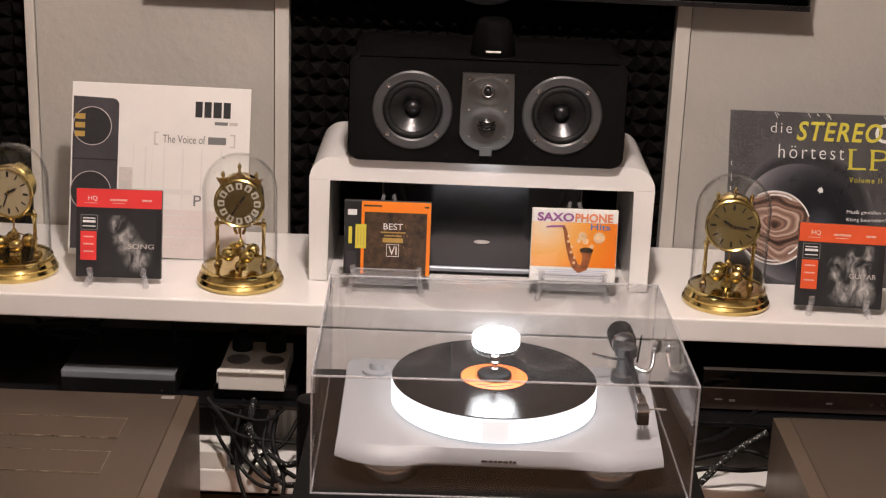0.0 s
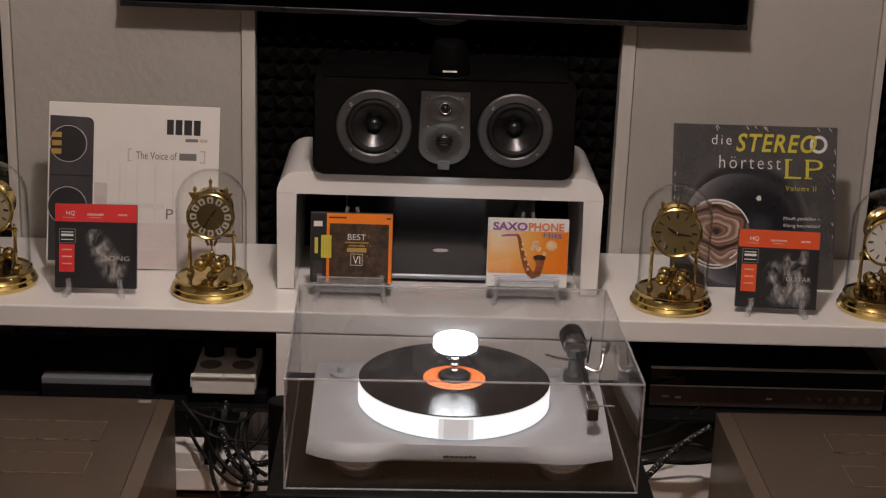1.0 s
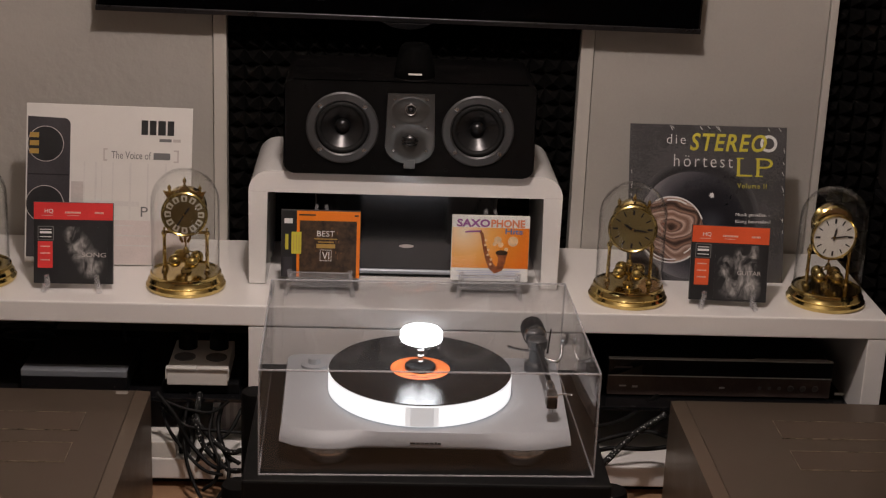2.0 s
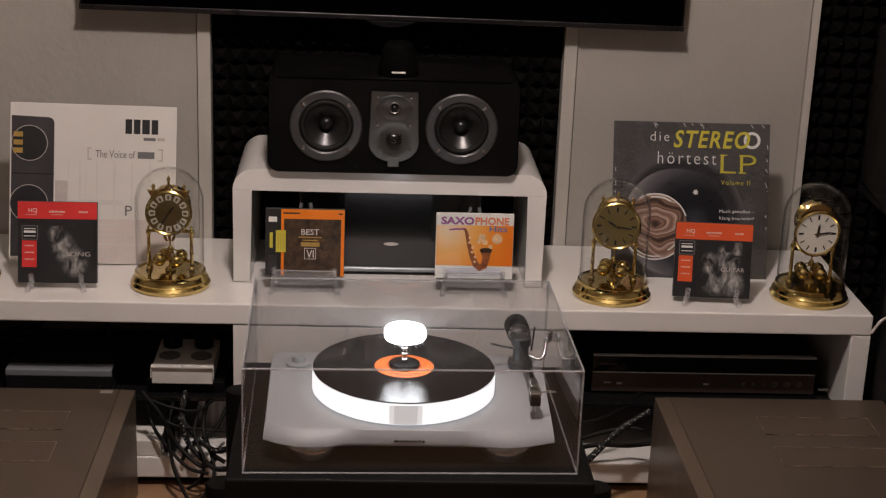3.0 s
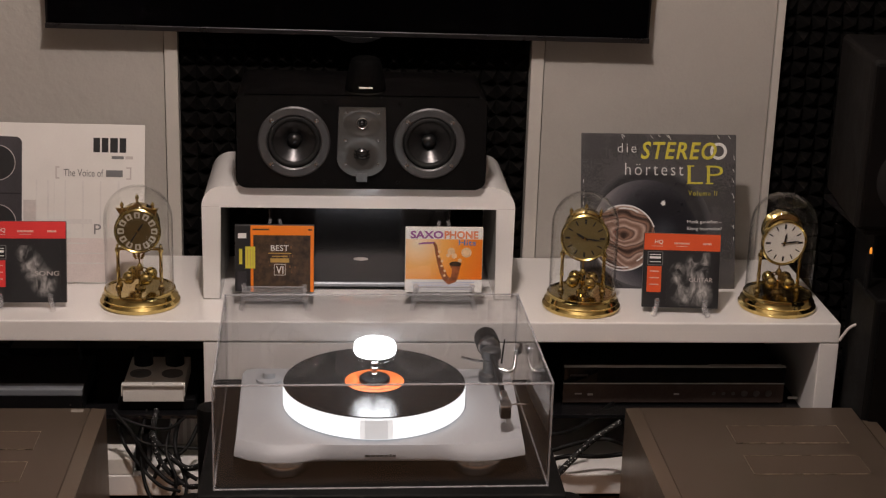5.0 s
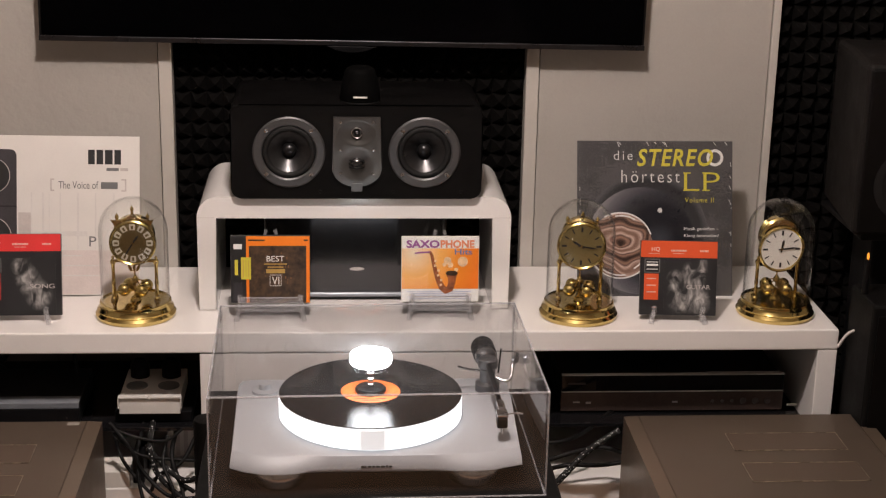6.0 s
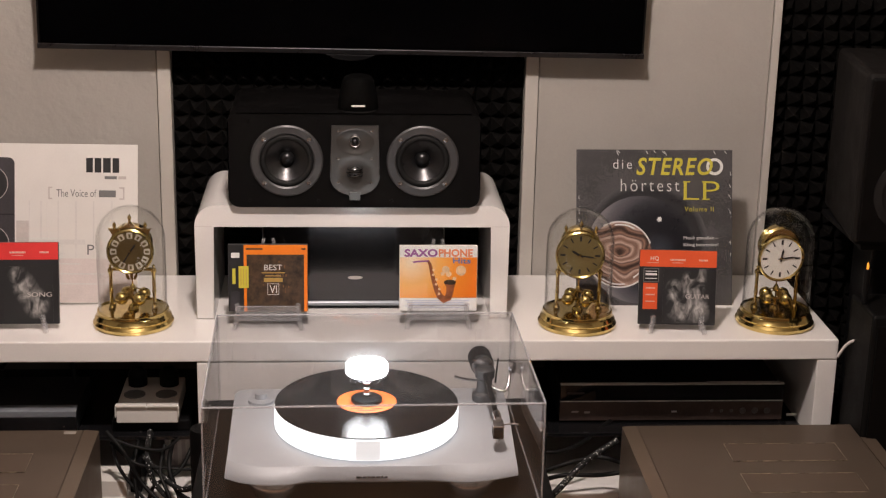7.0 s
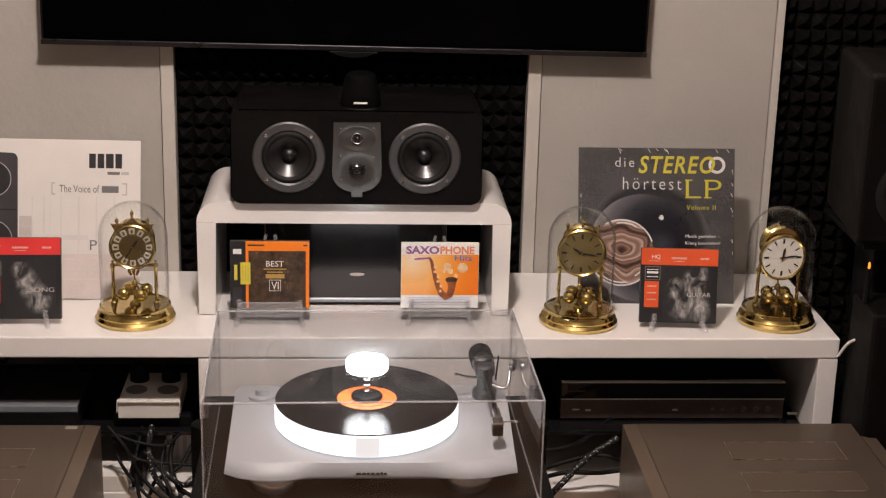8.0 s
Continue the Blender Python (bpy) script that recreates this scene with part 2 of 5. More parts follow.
def smoke(name, base, puff, seed, low, high, clouds):
    """A printed cloud of pale smoke on a dark ground: torn wisps inside a few soft ovals (x, z, half width, half height, lean)."""
    m = material(name, base, 0.4)
    nt = m.node_tree
    n, l = nt.nodes, nt.links

    def join(kind, a, b):
        k = n.new("ShaderNodeMath")
        k.operation = kind
        k.use_clamp = True
        l.new(a, k.inputs[0])
        if isinstance(b, float):
            k.inputs[1].default_value = b
        else:
            l.new(b, k.inputs[1])
        return k.outputs[0]

    co, shift = n.new("ShaderNodeTexCoord"), n.new("ShaderNodeMapping")
    shift.inputs["Location"].default_value, shift.inputs["Scale"].default_value = (seed, 0, seed * 0.7), (1, 1, 0.62)
    l.new(co.outputs["Object"], shift.inputs["Vector"])
    wisps = []
    for scale, twist, a, b in ((34, 1.7, low, high), (95, 0.9, 0.18, 0.72)):
        t, r = n.new("ShaderNodeTexNoise"), n.new("ShaderNodeMapRange")
        t.inputs["Scale"].default_value, t.inputs["Detail"].default_value, t.inputs["Distortion"].default_value = scale, 7, twist
        r.inputs["From Min"].default_value, r.inputs["From Max"].default_value = a, b
        l.new(shift.outputs[0], t.inputs["Vector"])
        l.new(t.outputs["Fac"], r.inputs["Value"])
        wisps.append(r.outputs[0])
    body = None
    for x, z, half_w, half_h, lean in clouds:
        g, mp = n.new("ShaderNodeTexGradient"), n.new("ShaderNodeMapping")
        g.gradient_type, mp.vector_type = "SPHERICAL", "TEXTURE"
        mp.inputs["Location"].default_value = (x, 0, z)
        mp.inputs["Rotation"].default_value = (0, radians(lean), 0)
        mp.inputs["Scale"].default_value = (half_w, 0.05, half_h)
        l.new(co.outputs["Object"], mp.inputs["Vector"])
        l.new(mp.outputs[0], g.inputs["Vector"])
        soft = join("MULTIPLY", g.outputs["Fac"], 1.5)
        body = soft if body is None else join("MAXIMUM", body, soft)
    fac = join("MULTIPLY", join("MULTIPLY", wisps[0], wisps[1]), body)
    mix = n.new("ShaderNodeMix")
    mix.data_type = "RGBA"
    mix.inputs[6].default_value, mix.inputs[7].default_value = (*base, 1), (*puff, 1)
    l.new(fac, mix.inputs[0])
    l.new(mix.outputs[2], n["Principled BSDF"].inputs["Base Color"])
    return m


def swirl(name, stops, scale, twist):
    """A printed swirl of rings in several tones."""
    m = material(name, (0.1, 0.1, 0.1), 0.3)
    nt = m.node_tree
    n, l = nt.nodes, nt.links
    co, w, ramp = n.new("ShaderNodeTexCoord"), n.new("ShaderNodeTexWave"), n.new("ShaderNodeValToRGB")
    w.wave_type, w.rings_direction, w.wave_profile = "RINGS", "Y", "SIN"
    w.inputs["Scale"].default_value, w.inputs["Distortion"].default_value, w.inputs["Detail"].default_value, w.inputs["Detail Scale"].default_value = scale, twist, 2.5, 0.9
    l.new(co.outputs["Object"], w.inputs["Vector"])
    ramp.color_ramp.elements[0].position = 0
    ramp.color_ramp.elements[0].color = (*stops[0], 1)
    ramp.color_ramp.elements[1].color = (*stops[-1], 1)
    for i, c in enumerate(stops[1:-1], 1):
        ramp.color_ramp.elements.new(i / (len(stops) - 1)).color = (*c, 1)
    l.new(w.outputs["Fac"], ramp.inputs[0])
    l.new(ramp.outputs[0], n["Principled BSDF"].inputs["Base Color"])
    return m


def flecked(name, dark, light):
    """A black braid with small pale flecks."""
    m = material(name, dark, 0.65, spec=0.2)
    nt = m.node_tree
    n, l = nt.nodes, nt.links
    co, v, ramp = n.new("ShaderNodeTexCoord"), n.new("ShaderNodeTexVoronoi"), n.new("ShaderNodeValToRGB")
    v.inputs["Scale"].default_value = 190
    l.new(co.outputs["Object"], v.inputs["Vector"])
    ramp.color_ramp.elements[0].position, ramp.color_ramp.elements[1].position = 0.20, 0.26
    ramp.color_ramp.elements[0].color, ramp.color_ramp.elements[1].color = (*light, 1), (*dark, 1)
    l.new(v.outputs["Distance"], ramp.inputs[0])
    l.new(ramp.outputs[0], n["Principled BSDF"].inputs["Base Color"])
    return m


def grooved(m):
    """Turns the gloss of a disc along its grooves, round the z axis."""
    n, l = m.node_tree.nodes, m.node_tree.links
    way = n.new("ShaderNodeTangent")
    way.direction_type, way.axis = "RADIAL", "Z"
    b = n["Principled BSDF"]
    b.inputs["Anisotropic"].default_value, b.inputs["Specular IOR Level"].default_value = 0.6, 0.4
    l.new(way.outputs[0], b.inputs["Tangent"])


grooved(M["vinyl"])
M["rack_black"] = material("black_matt_board", (0.004, 0.004, 0.004), 0.6, vary=0.2, spec=0.12)
M["braid"] = flecked("braided_sleeve", (0.008, 0.008, 0.008), (0.55, 0.55, 0.55))
M["smoke_song"] = smoke("leaning_smoke_print", (0.022, 0.023, 0.025), (0.62, 0.60, 0.58), 1.31, 0.39, 0.63, ((-0.018, 0.030, 0.022, 0.024, 0), (-0.004, 0.006, 0.026, 0.042, -24), (0.014, -0.020, 0.028, 0.032, 0)))
M["smoke_guitar"] = smoke("rising_smoke_print", (0.022, 0.023, 0.025), (0.62, 0.60, 0.58), 1.93, 0.38, 0.64, ((-0.006, -0.026, 0.036, 0.036, 0), (0.024, -0.028, 0.026, 0.034, 0), (-0.024, 0.006, 0.020, 0.026, 0), (0.027, 0.022, 0.012, 0.046, 4), (0.004, 0.014, 0.018, 0.034, -8)))


def fade(name, stops, centre, reach):
    """A printed tone that runs from the last stop at a centre to the first at a distance."""
    m = material(name, (0.1, 0.1, 0.1), 0.3)
    n, l = m.node_tree.nodes, m.node_tree.links
    co, mp, g, ramp = n.new("ShaderNodeTexCoord"), n.new("ShaderNodeMapping"), n.new("ShaderNodeTexGradient"), n.new("ShaderNodeValToRGB")
    mp.vector_type, g.gradient_type = "TEXTURE", "SPHERICAL"
    mp.inputs["Location"].default_value, mp.inputs["Scale"].default_value = centre, (reach, reach, reach)
    l.new(co.outputs["Object"], mp.inputs["Vector"])
    l.new(mp.outputs[0], g.inputs["Vector"])
    l.new(g.outputs["Fac"], ramp.inputs[0])
    e = ramp.color_ramp.elements
    e[0].position, e[0].color = stops[0][0], (*stops[0][1], 1)
    e[1].position, e[1].color = stops[-1][0], (*stops[-1][1], 1)
    for p, c in stops[1:-1]:
        e.new(p).color = (*c, 1)
    l.new(ramp.outputs[0], n["Principled BSDF"].inputs["Base Color"])
    return m


M["rose"] = swirl("bronze_swirl_print", [(0.05, 0.03, 0.024), (0.34, 0.20, 0.145), (0.13, 0.075, 0.06), (0.62, 0.46, 0.38), (0.24, 0.14, 0.105)], 7, 14.0)
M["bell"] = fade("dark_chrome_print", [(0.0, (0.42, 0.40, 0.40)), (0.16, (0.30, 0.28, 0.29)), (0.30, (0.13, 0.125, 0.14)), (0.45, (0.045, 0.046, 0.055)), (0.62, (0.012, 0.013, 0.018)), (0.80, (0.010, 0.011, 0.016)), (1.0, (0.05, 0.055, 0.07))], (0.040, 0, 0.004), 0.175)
M["shade_print"] = fade("grey_curve_print", [(0.0, (0.10, 0.10, 0.105)), (0.12, (0.028, 0.028, 0.032)), (0.5, (0.055, 0.055, 0.06)), (1.0, (0.035, 0.035, 0.04))], (0, 0, 0), 0.128)
M["sunset"] = fade("orange_watercolour_print", [(0.0, (0.85, 0.20, 0.015)), (0.35, (0.88, 0.30, 0.03)), (0.62, (0.90, 0.46, 0.12)), (0.85, (0.88, 0.62, 0.36)), (1.0, (0.86, 0.74, 0.58))], (-0.052, 0, 0.034), 0.135)


# ---- mesh helpers ----
def part(name, bm, mat, parent, label="", smooth=None):
    me = bpy.data.meshes.new(name)
    bmesh.ops.recalc_face_normals(bm, faces=bm.faces)
    if smooth is not None:
        for f in bm.faces:
            f.smooth = True
        for e in bm.edges:
            if len(e.link_faces) == 2 and e.calc_face_angle(0) > radians(smooth):
                e.smooth = False
    bm.to_mesh(me)
    bm.free()
    me.materials.append(M[mat] if isinstance(mat, str) else mat)
    ob = new(name, me)
    ob.parent = parent
    return tagged(ob, label)


def thing(name, m, label, category, group="", kind=""):
    ob = new(name)
    ob.empty_display_size = 0.05
    ob.matrix_world = m
    return tagged(ob, label, category, group, kind)


def solid(name, bm, mat, label, category, kind="structure", smooth=None):
    ob = part(name, bm, mat, None, label, smooth)
    return tagged(ob, category=category, kind=kind)


def box(x0, x1, y0, y1, z0, z1, bevel=0.0, segments=2, bm=None):
    bm = bm or bmesh.new()
    made = bmesh.ops.create_cube(bm, size=1.0, matrix=Matrix.Translation(((x0 + x1) / 2, (y0 + y1) / 2, (z0 + z1) / 2)) @ Matrix.Diagonal((x1 - x0, y1 - y0, z1 - z0, 1)))
    if bevel:
        es = list({e for v in made["verts"] for e in v.link_edges})
        bmesh.ops.bevel(bm, geom=es, offset=bevel, segments=segments, affect="EDGES", profile=0.5)
    return bm


def lathe(profile, n=40, bm=None, m=Matrix()):
    """Turns a profile of (radius, height) round z."""
    bm = bm or bmesh.new()
    loops = []
    for r, z in profile:
        if r < 1e-6:
            loops.append([bm.verts.new(m @ Vector((0, 0, z)))])
        else:
            loops.append([bm.verts.new(m @ Vector((r * math.cos(2 * math.pi * i / n), r * math.sin(2 * math.pi * i / n), z))) for i in range(n)])
    for a, b in zip(loops, loops[1:]):
        for i in range(n):
            j = (i + 1) % n
            if len(a) == 1 and len(b) == 1:
                continue
            if len(a) == 1:
                bm.faces.new((a[0], b[i], b[j]))
            elif len(b) == 1:
                bm.faces.new((a[i], a[j], b[0]))
            else:
                bm.faces.new((a[i], a[j], b[j], b[i]))
    return bm


def rod(p, q, r0, r1=None, n=14, bm=None):
    """A capped round bar from p to q."""
    p, q = Vector(p), Vector(q)
    r1 = r0 if r1 is None else r1
    m = Matrix.Translation(p) @ (q - p).to_track_quat("Z", "Y").to_matrix().to_4x4()
    h = (q - p).length
    return lathe([(0, 0), (r0, 0), (r1, h), (0, h)], n, bm, m)


def ball(c, r, n=16, bm=None):
    k = n // 2
    return lathe([(r * math.sin(math.pi * i / k), -r * math.cos(math.pi * i / k)) for i in range(k + 1)], n, bm, Matrix.Translation(c))


def tube(points, r, n=8, bm=None, steps=8):
    """A round cable along a smooth line through the points."""
    bm = bm or bmesh.new()
    ps = [Vector(p) for p in points]
    ps = [ps[0] * 2 - ps[1], *ps, ps[-1] * 2 - ps[-2]]
    line = []
    for a, b, c, d in zip(ps, ps[1:], ps[2:], ps[3:]):
        for i in range(steps):
            t = i / steps
            line.append(0.5 * (2 * b + (c - a) * t + (2 * a - 5 * b + 4 * c - d) * t * t + (3 * b - a - 3 * c + d) * t ** 3))
    line.append(ps[-2])
    loops = []
    for i, p in enumerate(line):
        way = (line[min(i + 1, len(line) - 1)] - line[max(i - 1, 0)]).normalized()
        side = way.cross(Vector((0.13, 0.21, 1))).normalized()
        up = side.cross(way)
        loops.append([bm.verts.new(p + r * (math.cos(2 * math.pi * k / n) * side + math.sin(2 * math.pi * k / n) * up)) for k in range(n)])
    for a, b in zip(loops, loops[1:]):
        for k in range(n):
            bm.faces.new((a[k], a[(k + 1) % n], b[(k + 1) % n], b[k]))
    bm.faces.new(loops[0])
    bm.faces.new(loops[-1])
    return bm


def prism(outline, z0, z1, bevel=0.0, bm=None, m=Matrix()):
    """An outline in x and y, drawn up from z0 to z1."""
    bm = bm or bmesh.new()
    low, high = [bm.verts.new(m @ Vector((x, y, z0))) for x, y in outline], [bm.verts.new(m @ Vector((x, y, z1))) for x, y in outline]
    faces = [bm.faces.new(low), bm.faces.new(high)]
    for i in range(len(outline)):
        j = (i + 1) % len(outline)
        faces.append(bm.faces.new((low[i], low[j], high[j], high[i])))
    if bevel:
        es = list(set(faces[0].edges) | set(faces[1].edges))
        bmesh.ops.bevel(bm, geom=es, offset=bevel, segments=2, affect="EDGES", profile=0.5)
    return bm


UPRIGHT = Matrix.Rotation(radians(90), 4, "X")


def writing(words, x, z, width, height, mat, parent, y=-0.0006, lean=0.0, bold=0.0, space=1.0):
    """Raised lettering that faces -y, its left end at x, its foot at z, fitted to a width and height."""
    cu = bpy.data.curves.new("lettering", "FONT")
    cu.body, cu.shear, cu.offset, cu.resolution_u = words, lean, bold, 3
    cu.extrude, cu.space_character = 0.02, space
    tmp = bpy.data.objects.new("tmp", cu)
    scene.collection.objects.link(tmp)
    me = bpy.data.meshes.new_from_object(tmp.evaluated_get(bpy.context.evaluated_depsgraph_get()))
    bpy.data.objects.remove(tmp)
    co = np.array([v.co for v in me.vertices])
    lo, hi = co.min(0), co.max(0)
    sx, sz = width / (hi[0] - lo[0]), height / (hi[1] - lo[1])
    me.transform(Matrix.Translation((x, y, z)) @ UPRIGHT @ Matrix.Diagonal((sx, sz, 0.0004 / 0.04, 1)) @ Matrix.Translation((-lo[0], -lo[1], 0)))
    me.name = "lettering"
    me.materials.clear()
    me.materials.append(M[mat])
    ob = new("lettering", me)
    ob.parent = parent
    return ob


def patch(name, x0, x1, z0, z1, mat, parent, y=0.0, lift=0.0005, label=""):
    """A thin printed field on an upright face at y."""
    return part(name, box(x0, x1, y - lift, y + 0.0001, z0, z1), mat, parent, label)


def disc(cx, cz, r, y, thick=0.0005, n=40, bm=None, inner=0.0):
    """A thin round field or ring that faces -y."""
    m = Matrix.Translation((cx, y, cz)) @ UPRIGHT
    prof = [(inner, 0), (r, 0), (r, thick), (inner, thick), (inner, 0)] if inner else [(0, 0), (r, 0), (r, thick), (0, thick)]
    return lathe(prof, n, bm, m)


# ---- the room ----
solid("floor", box(-2.6, 2.6, -4.4, 0.6, FLOOR - 0.1, FLOOR), "floor", "warm brown wooden floor of the listening room", "floor")
solid("wall_north", box(-2.6, 2.6, 0.46, 0.6, FLOOR, 2.8), "paint", "back wall behind the acoustic foam", "wall")
# unseen walls and ceiling, added to bounce light back onto the shelf
solid("wall_west", box(-2.7, -2.6, -4.4, 0.6, FLOOR, 2.8), "room_wall", "plain off-white side wall, unseen, added for bounced light", "wall")
solid("wall_east", box(2.6, 2.7, -4.4, 0.6, FLOOR, 2.8), "room_wall", "plain off-white side wall, unseen, added for bounced light", "wall")
solid("wall_south", box(-2.6, 2.6, -4.5, -4.4, FLOOR, 2.8), "room_wall", "plain off-white wall closing the room, unseen, added for bounced light", "wall")
solid("ceiling", box(-2.7, 2.7, -4.5, 0.6, 2.8, 2.9), "ceiling", "plain white ceiling, unseen, added for bounced light", "ceiling")


def wall_panel(name, x0, x1, left, right):
    """A rough-plastered white panel with a narrow strip at each upright edge."""
    solid(name, box(x0 + left + 0.002, x1 - right - 0.002, WALL, 0.4598, FLOOR, 2.797), "paint", "off-white rough-plastered wall panel between strips of foam", "wall panel")
    for a, b in ((x0, x0 + left), (x1 - right, x1)):
        solid("trim", box(a, b, WALL - 0.006, 0.4598, FLOOR, 2.797, 0.0015), "trim", "narrow off-white upright edging strip", "trim")


wall_panel("wall_panel_west", -0.880, -0.379, 0.018, 0.027)
wall_panel("wall_panel_east", 0.352, 0.882, 0.027, 0.016)


def foam(name, x0, x1, z0, z1, pitch=0.0325, deep=0.028):
    """A sheet of black foam with rows of pyramids, each row shifted by half a pitch."""
    bm = box(x0, x1, 0.440, 0.4595, z0, z1)
    rows, cols = int((z1 - z0) / pitch), int((x1 - x0) / pitch)
    px, pz = (x1 - x0) / cols, (z1 - z0) / rows
    for i in range(rows):
        for j in range(cols):
            a, c = x0 + j * px, z0 + i * pz
            jog = lambda: random.uniform(-0.0015, 0.0015)
            tip = bm.verts.new((a + px / 2 + jog() + (0.004 if i % 2 else -0.004), 0.440 - deep + jog(), c + pz / 2 + jog()))
            base = [bm.verts.new((u, 0.4398, w)) for u, w in ((a, c), (a + px, c), (a + px, c + pz), (a, c + pz))]
            for k in range(4):
                bm.faces.new((base[k], base[(k + 1) % 4], tip))
    solid(name, bm, "foam", "black pyramid acoustic foam on the wall", "acoustic foam")


foam("foam_panel", -0.3785, 0.3515, 0.50, 1.75)
foam("foam_panel_east", 0.8825, 1.75, FLOOR, 2.2)
foam("foam_panel_west", -1.60, -0.8805, FLOOR, 2.2)

light = thing("ceiling_lamp", Matrix.Translation((CEILING_LAMP[0], CEILING_LAMP[1], 2.8)), "small round ceiling lamp with a warm diffuser", "lamp")
part("canopy", lathe([(0, -0.03), (0.05, -0.03), (0.06, -0.001), (0, -0.001)]), "white_plastic", light, smooth=40)
part("stem", rod((0, 0, -0.03), (0, 0, -0.17), 0.008), "steel", light)
part("diffuser", lathe([(0, -0.17), (0.07, -0.175), (0.10, -0.20), (0.10, -0.205), (0.095, -0.205), (0.0, -0.19)]), "ceiling_glow", light, smooth=40)


# ---- television ----
tv = thing("television", pose(-0.0235, 0.36, 1.1045, 0, 0.52, 0), "large flat black television on the wall, switched off", "television")
part("frame", box(-0.612, 0.612, 0.004, 0.030, 0.0, 0.705, 0.003), "black", tv)
part("screen", box(-0.606, 0.606, -0.001, 0.0035, 0.012, 0.70, 0.001), "screen", tv, "dark glossy screen")
part("lower_bezel", box(-0.612, 0.612, -0.002, 0.0035, 0.0, 0.0105, 0.0012), "bezel", tv, "thin grey metal lower edge")
part("chin", prism([(-0.05, 0.0), (-0.03, -0.009), (-0.01, -0.012), (0.01, -0.012), (0.03, -0.009), (0.05, 0.0)], -0.004, 0.01, 0.0008, m=Matrix.Translation((0.012, 0.006, -0.001)) @ UPRIGHT), "black", tv, "curved lip under the screen")
part("chin_edge", tube([(-0.038, 0.0045, -0.001), (-0.018, 0.0045, -0.0105), (0.002, 0.0045, -0.0135), (0.022, 0.0045, -0.0135), (0.042, 0.0045, -0.0105), (0.062, 0.0045, -0.001)], 0.0009, 6), "bezel", tv, "thin metal edge of the lip", 60)
part("wall_bracket", box(-0.2, 0.2, 0.030, 0.0795, 0.25, 0.5), "black", tv)

# ---- white wall unit ----
unit = thing("sideboard", Matrix.Translation((-0.1, 0.2, FLOOR)), "glossy white low sideboard with open compartments along the wall", "sideboard")


def in_unit(name, x0, x1, y0, y1, z0, z1, mat="lacquer", bevel=0.002, label=""):
    return part(name, box(x0 + 0.1, x1 + 0.1, y0 - 0.2, y1 - 0.2, z0 - FLOOR, z1 - FLOOR, bevel), mat, unit, label)


in_unit("top_board", -1.10, 0.931, 0.0, 0.4035, 0.5785, SHELF, bevel=0.003)
in_unit("side_panel", 0.8925, 0.931, 0.001, 0.403, 0.30, 0.578)
in_unit("side_panel", -1.10, -1.062, 0.001, 0.403, 0.30, 0.578)
in_unit("bottom_board", -1.10, 0.931, 0.0, 0.403, 0.2551, 0.2995, bevel=0.003)
in_unit("plinth", -1.08, 0.91, 0.03, 0.40, FLOOR, 0.255, "black")
in_unit("drawer_front", -0.302, 0.331, 0.002, 0.030, 0.438, 0.5765, bevel=0.0015)
in_unit("drawer_front", -0.302, 0.331, 0.002, 0.030, 0.3015, 0.4345, bevel=0.0015)
in_unit("carcass", -0.302, 0.331, 0.0305, 0.402, 0.3005, 0.5775, bevel=0.001)
in_unit("glass_shelf", -1.061, -0.3025, 0.035, 0.39, 0.404, 0.412, "black_glass", 0.001, "black glass inner shelf")
in_unit("glass_shelf", 0.3315, 0.892, 0.035, 0.39, 0.404, 0.412, "black_glass", 0.001, "black glass inner shelf")
in_unit("back_panel", -1.061, -0.3025, 0.392, 0.402, 0.30, 0.578, "back_panel", 0.0, "brownish black back panel")
in_unit("back_panel", 0.3315, 0.892, 0.392, 0.402, 0.30, 0.578, "back_panel", 0.0, "brownish black back panel")
part("shelf_pin", rod((0.972, -0.10, 0.186), (0.992, -0.10, 0.186), 0.0028), "white_plastic", unit, "small steel shelf pin")

# ---- riser ----
riser = thing("riser", Matrix.Translation((-0.007, 0.124, SHELF)), "glossy white bridge shelf with rounded upper corners", "shelf riser")


def arch(half, high, thick, radius, steps=10):
    """The outline of a bridge with rounded outer corners."""
    out = [(-half, 0)]
    for s in (-1, 1):
        cx = s * (half - radius)
        a0, a1 = (180, 90) if s < 0 else (90, 0)
        out += [(cx + radius * math.cos(radians(a0 + (a1 - a0) * i / steps)), high - radius + radius * math.sin(radians(a0 + (a1 - a0) * i / steps))) for i in range(steps + 1)]
    out += [(half, 0), (half - thick * 0.85, 0), (half - thick * 0.85, high - thick), (-half + thick * 0.85, high - thick), (-half + thick * 0.85, 0)]
    return out


part("bridge", prism(arch(0.3045, 0.2305, 0.041, 0.042), -0.27, 0.0, 0.002, m=UPRIGHT @ Matrix.Translation((0, 0.0012, 0))), "lacquer", riser, smooth=25)
for sx in (-0.287, 0.287):
    part("seam", box(sx - 0.0165, sx + 0.0165, -0.0004, 0.0006, 0.1895, 0.1901), "pale_grey", riser)
    part("foot_pad", box(sx - 0.012, sx + 0.012, 0.01, 0.26, 0.0001, 0.0012), "rubber", riser)

